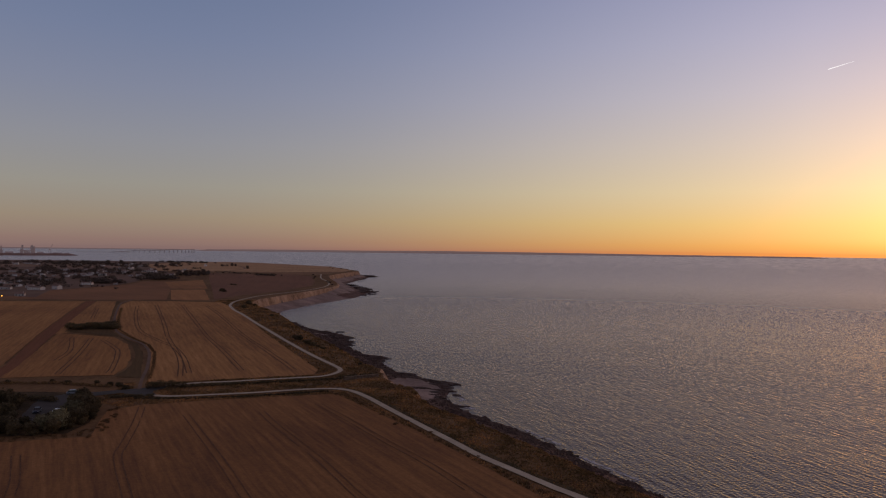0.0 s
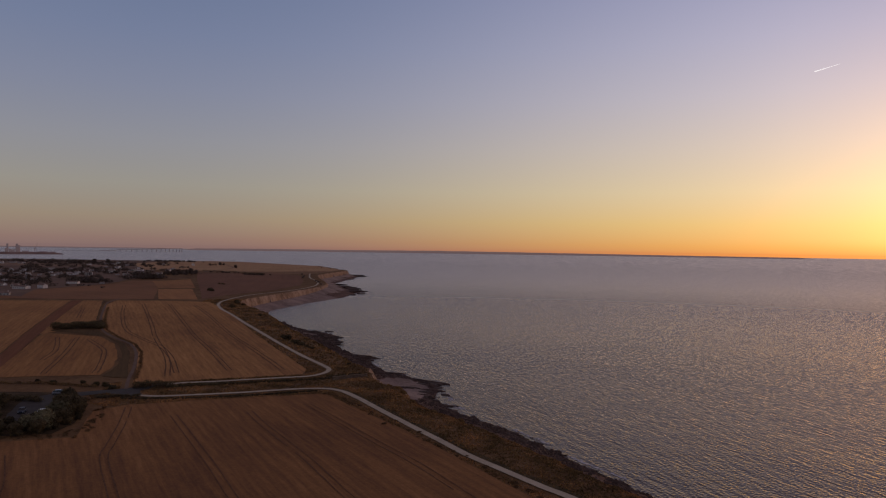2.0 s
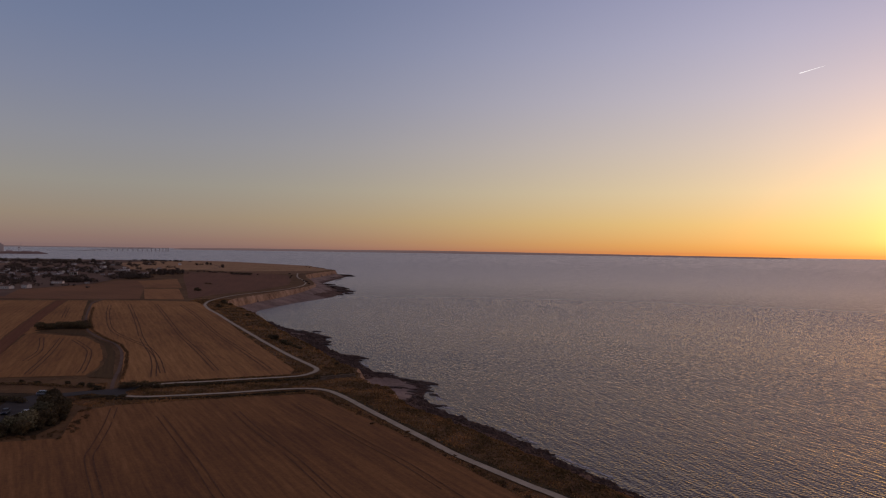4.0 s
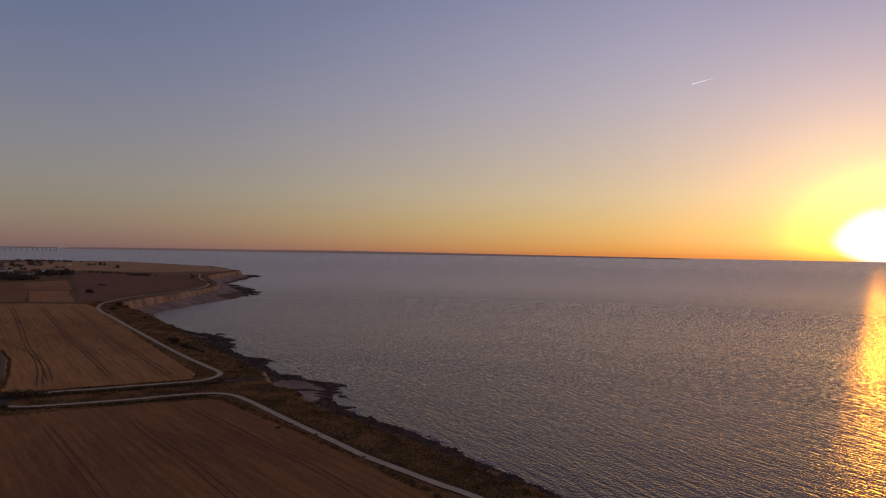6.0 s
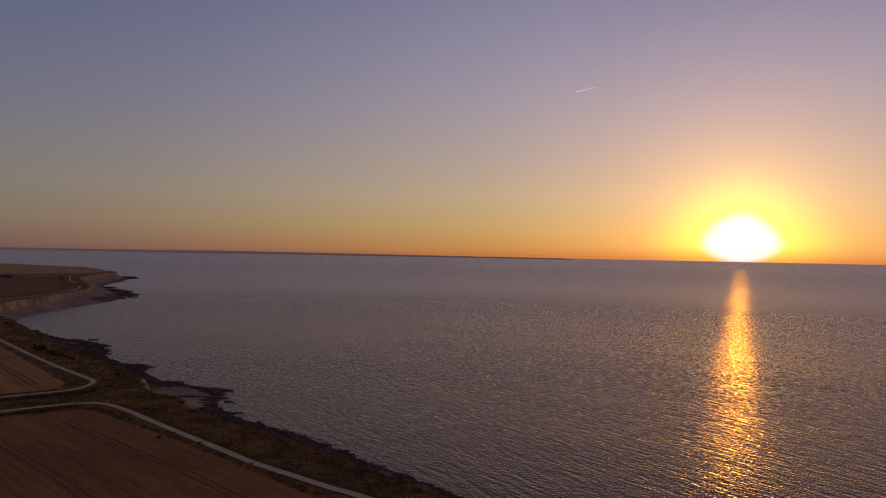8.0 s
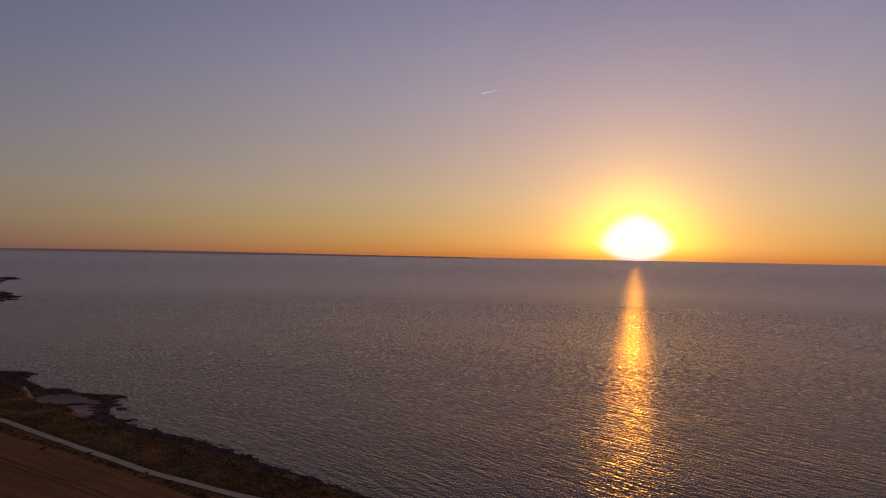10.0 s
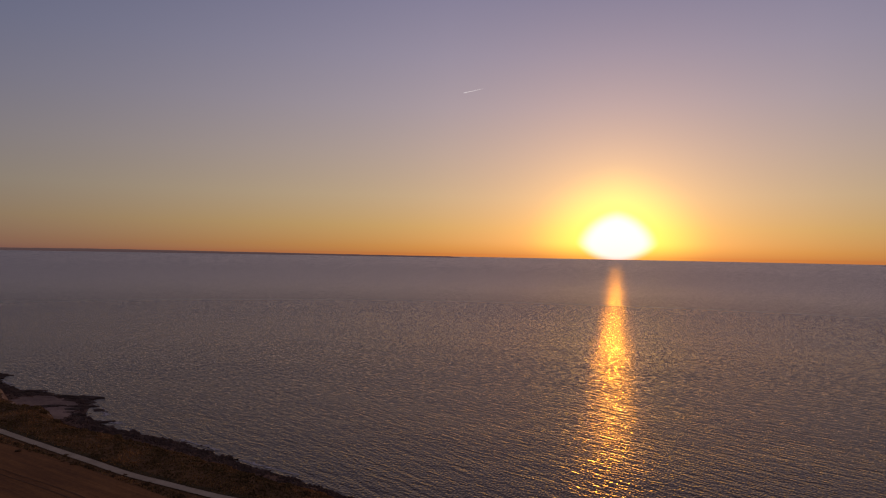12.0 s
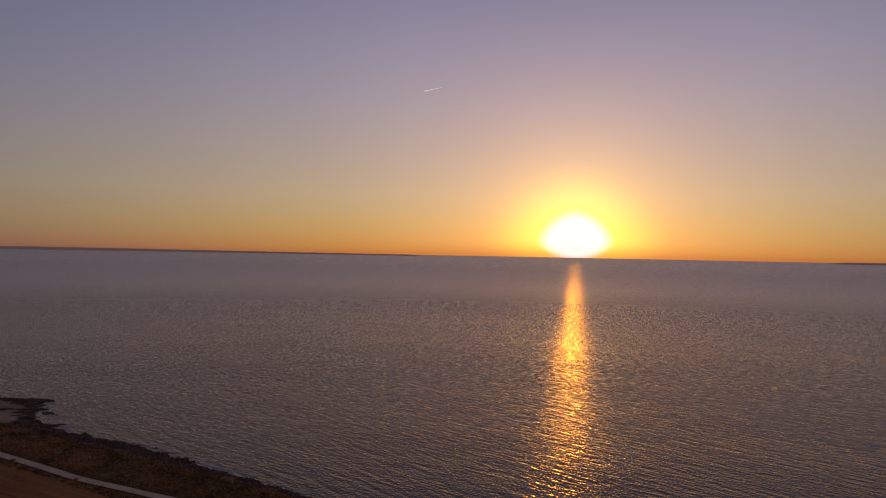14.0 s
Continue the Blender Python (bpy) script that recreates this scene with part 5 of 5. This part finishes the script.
# ---------------------------------------------------------------- surf, grass, vapour trail
M_FOAM_SHEEN = material("foam_sheen", [(0.42, 0.38, 0.38), (0.60, 0.56, 0.55)], 0.8, 0.9)


def foam(cx, cy, length, width, turn, seed):
    rng = random.Random(seed)
    V, F = [], []
    for k in range(int(length * 3.2)):
        u = rng.uniform(-0.5, 0.5) * length
        v = rng.gauss(0, 0.3) * width
        a, b = rng.uniform(0.3, 1.3), rng.uniform(0.12, 0.3)
        c, s = math.cos(turn), math.sin(turn)
        o = len(V)
        for i in range(7):
            t = 2 * math.pi * i / 7
            p, q = u + a * math.cos(t) * rng.uniform(0.7, 1.2), v + b * math.sin(t) * rng.uniform(0.7, 1.2)
            V.append((cx + p * c - q * s, cy + p * s + q * c, 0.05 + 0.002 * (k % 9)))
        F.append(tuple(range(o, o + 7)))
    return tagged(mesh_object("foam_sheen", V, F, (M_FOAM_SHEEN,)), "thin white flecks by the rocks: foam, in places painted sky sheen", "foam", kind="stuff")


# first two rows also paint the sky's sheen on calm pool water; the rest foam
for k, row in enumerate([(-52, 384, 22, 3.0, 2.0), (-45, 369, 12, 2.0, 2.2), (-90, 845, 40, 3, 0.5), (7.5, 262, 12, 1.8, 1.75), (9, 246, 10, 1.6, 2.3), (-17, 312, 14, 1.6, 2.6), (-27, 334, 10, 1.5, 2.0), (-94, 860, 36, 4, 1.4), (-142, 1370, 40, 4, 1.5), (31, 208, 18, 1.0, 2.05), (44, 179, 22, 1.0, 2.1)]):
    foam(*row, k)

M_TUFT = bpy.data.materials.new("dry_tufts")
M_TUFT.use_nodes = True
g = Graph(M_TUFT.node_tree)
isle = g.add("ShaderNodeNewGeometry").outputs["Random Per Island"]
pos = g.add("ShaderNodeNewGeometry").outputs["Position"]
f = g.math("ADD", g.math("MULTIPLY", isle, 0.4), g.add("ShaderNodeMapRange", Value=g.noise(pos, 0.10, 3.0, 0.6), i1=0.33, i2=0.67, i3=0.0, i4=0.62).outputs[0])
col = g.ramp(f, [(0.25, (0.15, 0.092, 0.040, 1)), (0.46, (0.25, 0.145, 0.060, 1)), (0.62, (0.38, 0.20, 0.082, 1)), (0.80, (0.56, 0.275, 0.11, 1))])
g.add("ShaderNodeOutputMaterial", Surface=g.add("ShaderNodeBsdfPrincipled", Base_Color=col, Roughness=0.9, Specular_IOR_Level=0.1).outputs[0])


def tufts(name, lo, hi, count, height_m, seed, label):
    rng = np.random.default_rng(seed)
    p = rng.uniform(lo, hi, (count, 2))
    p = p[inside(p, LAND_POLY)]
    for _, _, _, _, outline in FIELDS:
        p = p[~inside(p, np.array(outline))]
    p = p[~inside(p, np.array(LOT))]
    lines = np.minimum(distance(p, np.array(smooth(PATH_LOW))), distance(p, np.array(smooth(PATH_UP))))
    p = p[(np.minimum(lines, distance(p, A_SHORE)) < 16) & (p[:, 0] > -240)]
    p = p[(distance(p, np.array(smooth(PATH_LOW))) > 2.0) & (distance(p, np.array(smooth(PATH_UP))) > 1.8) & (distance(p, np.array(TRACK)) > 2.0)]
    p = p[(distance(p, A_SHORE) > 3.2) | (p[:, 1] < 260) | (p[:, 1] > 297)]
    Z = ground_z(p)
    n = len(p)
    h = height_m * rng.uniform(0.4, 1.3, n) * (0.7 + 0.6 * np.array([noise.noise((x / 6, y / 6, 4)) for x, y in p]))
    V, F = [], []
    base = np.c_[p, Z - 0.05]
    for k in range(3):
        a = rng.uniform(0, 2 * np.pi, n)
        d = np.stack([np.cos(a), np.sin(a), 0 * a], 1) * (height_m * 0.55)
        lean = np.stack([rng.normal(0, 0.25, n), rng.normal(0, 0.25, n), np.ones(n)], 1) * np.maximum(h, 0.1)[:, None]
        V.append(np.stack([base - d, base + d, base + d * 0.5 + lean, base - d * 0.4 + lean * 0.85], 1))
    V = np.stack(V, 1).reshape(-1, 3)
    F = np.arange(len(V)).reshape(-1, 4)
    return tagged(mesh_object(name, V, F, (M_TUFT,)), label, "grass", kind="stuff")


tufts("verge_grass", (-125, 125), (64, 300), 90000, 0.5, 61, "dry brown grass on the path verges and bank")
tufts("bank_grass", (-240, 300), (-20, 600), 45000, 0.7, 62, "dry brown grass along the clifftop")



def stones(name, lo, hi, count, size, seed, label):
    """Loose stones on the beach, as small blunt lumps."""
    rng = np.random.default_rng(seed)
    p = rng.uniform(lo, hi, (count, 2))
    p = p[inside(p, WATER_POLY) & ~inside(p, LAND_POLY)]
    dw = distance(p, A_WATER)
    open_sand = (np.hypot((p[:, 0] + 13) / 12.5, (p[:, 1] - 271) / 25) < 1) & (dw > 3.5)
    p, dw = p[~open_sand], dw[~open_sand]
    p = p[rng.uniform(0, 1, len(p)) < np.clip(1.4 - dw / 9, 0.25, 1)]
    z = ground_z(p)
    n = len(p)
    r = size * rng.lognormal(0, 0.5, (n, 1))
    a = rng.uniform(0, 2 * np.pi, n)
    u = np.stack([np.cos(a), np.sin(a), 0 * a], 1) * rng.uniform(0.8, 1.8, (n, 1))
    v = np.stack([-np.sin(a), np.cos(a), 0 * a], 1) * rng.uniform(0.6, 1.1, (n, 1))
    w = np.array([0, 0, 1.0]) * rng.uniform(0.35, 0.9, (n, 1))
    c = np.c_[p, z]
    V = np.stack([c + u * r, c + v * r, c - u * r, c - v * r, c + (w + 0.3 * u) * r, c + (w - 0.3 * u) * r], 1).reshape(-1, 3)
    o = np.arange(n)[:, None, None] * 6
    F = (np.array([[0, 1, 4], [1, 5, 4], [1, 2, 5], [2, 3, 5], [3, 4, 5], [3, 0, 4]])[None] + o).reshape(-1, 3)
    return tagged(mesh_object(name, V, F, (M_ROCK,)), label, "stones", kind="stuff")


stones("beach_stones", (-35, 130), (60, 320), 60000, 0.28, 81, "dark loose stones and weed along the waterline")
stones("reef_stones", (-125, 310), (-15, 520), 50000, 0.42, 82, "dark loose stones along the rocky shore")

M_TRAIL = bpy.data.materials.new("vapour_trail")
M_TRAIL.use_nodes = True
g = Graph(M_TRAIL.node_tree)
# emission stands in for the sunlight scattered through the trail
sh = g.add("ShaderNodeBsdfPrincipled", Base_Color=(0.9, 0.9, 0.92, 1), Roughness=1.0, Emission_Color=(1.0, 0.92, 0.9, 1), Emission_Strength=0.95)
g.add("ShaderNodeOutputMaterial", Surface=sh.outputs[0])
head, tail = EYE + heading(29.44, 13.37) * 4700, EYE + heading(31.1, 13.74) * 4700
axis = tail - head
bm = bmesh.new()
rings = []
side_v = axis.cross(Vector((0, 0, 1))).normalized()
up_v = axis.cross(side_v).normalized()
for i in range(25):
    u = i / 24
    rad = 2.9 * min(1.0, u * 10 + 0.4) * (1 - 0.8 * u) * (1 + 0.15 * noise.noise((u * 9, 0, 0)))
    c = head + axis * u
    rings.append([bm.verts.new(c + (side_v * math.cos(t) + up_v * math.sin(t)) * rad) for t in np.linspace(0, 2 * math.pi, 8, endpoint=False)])
for p, q in zip(rings, rings[1:]):
    for k in range(8):
        bm.faces.new((p[k], p[(k + 1) % 8], q[(k + 1) % 8], q[k]))
bm.faces.new(rings[0][::-1]), bm.faces.new(rings[-1])
me = bpy.data.meshes.new("vapour_trail")
bm.to_mesh(me)
bm.free()
me.materials.append(M_TRAIL)
tagged(new("vapour_trail", me), "short white vapour trail high in the sky", "vapour trail", kind="structure")
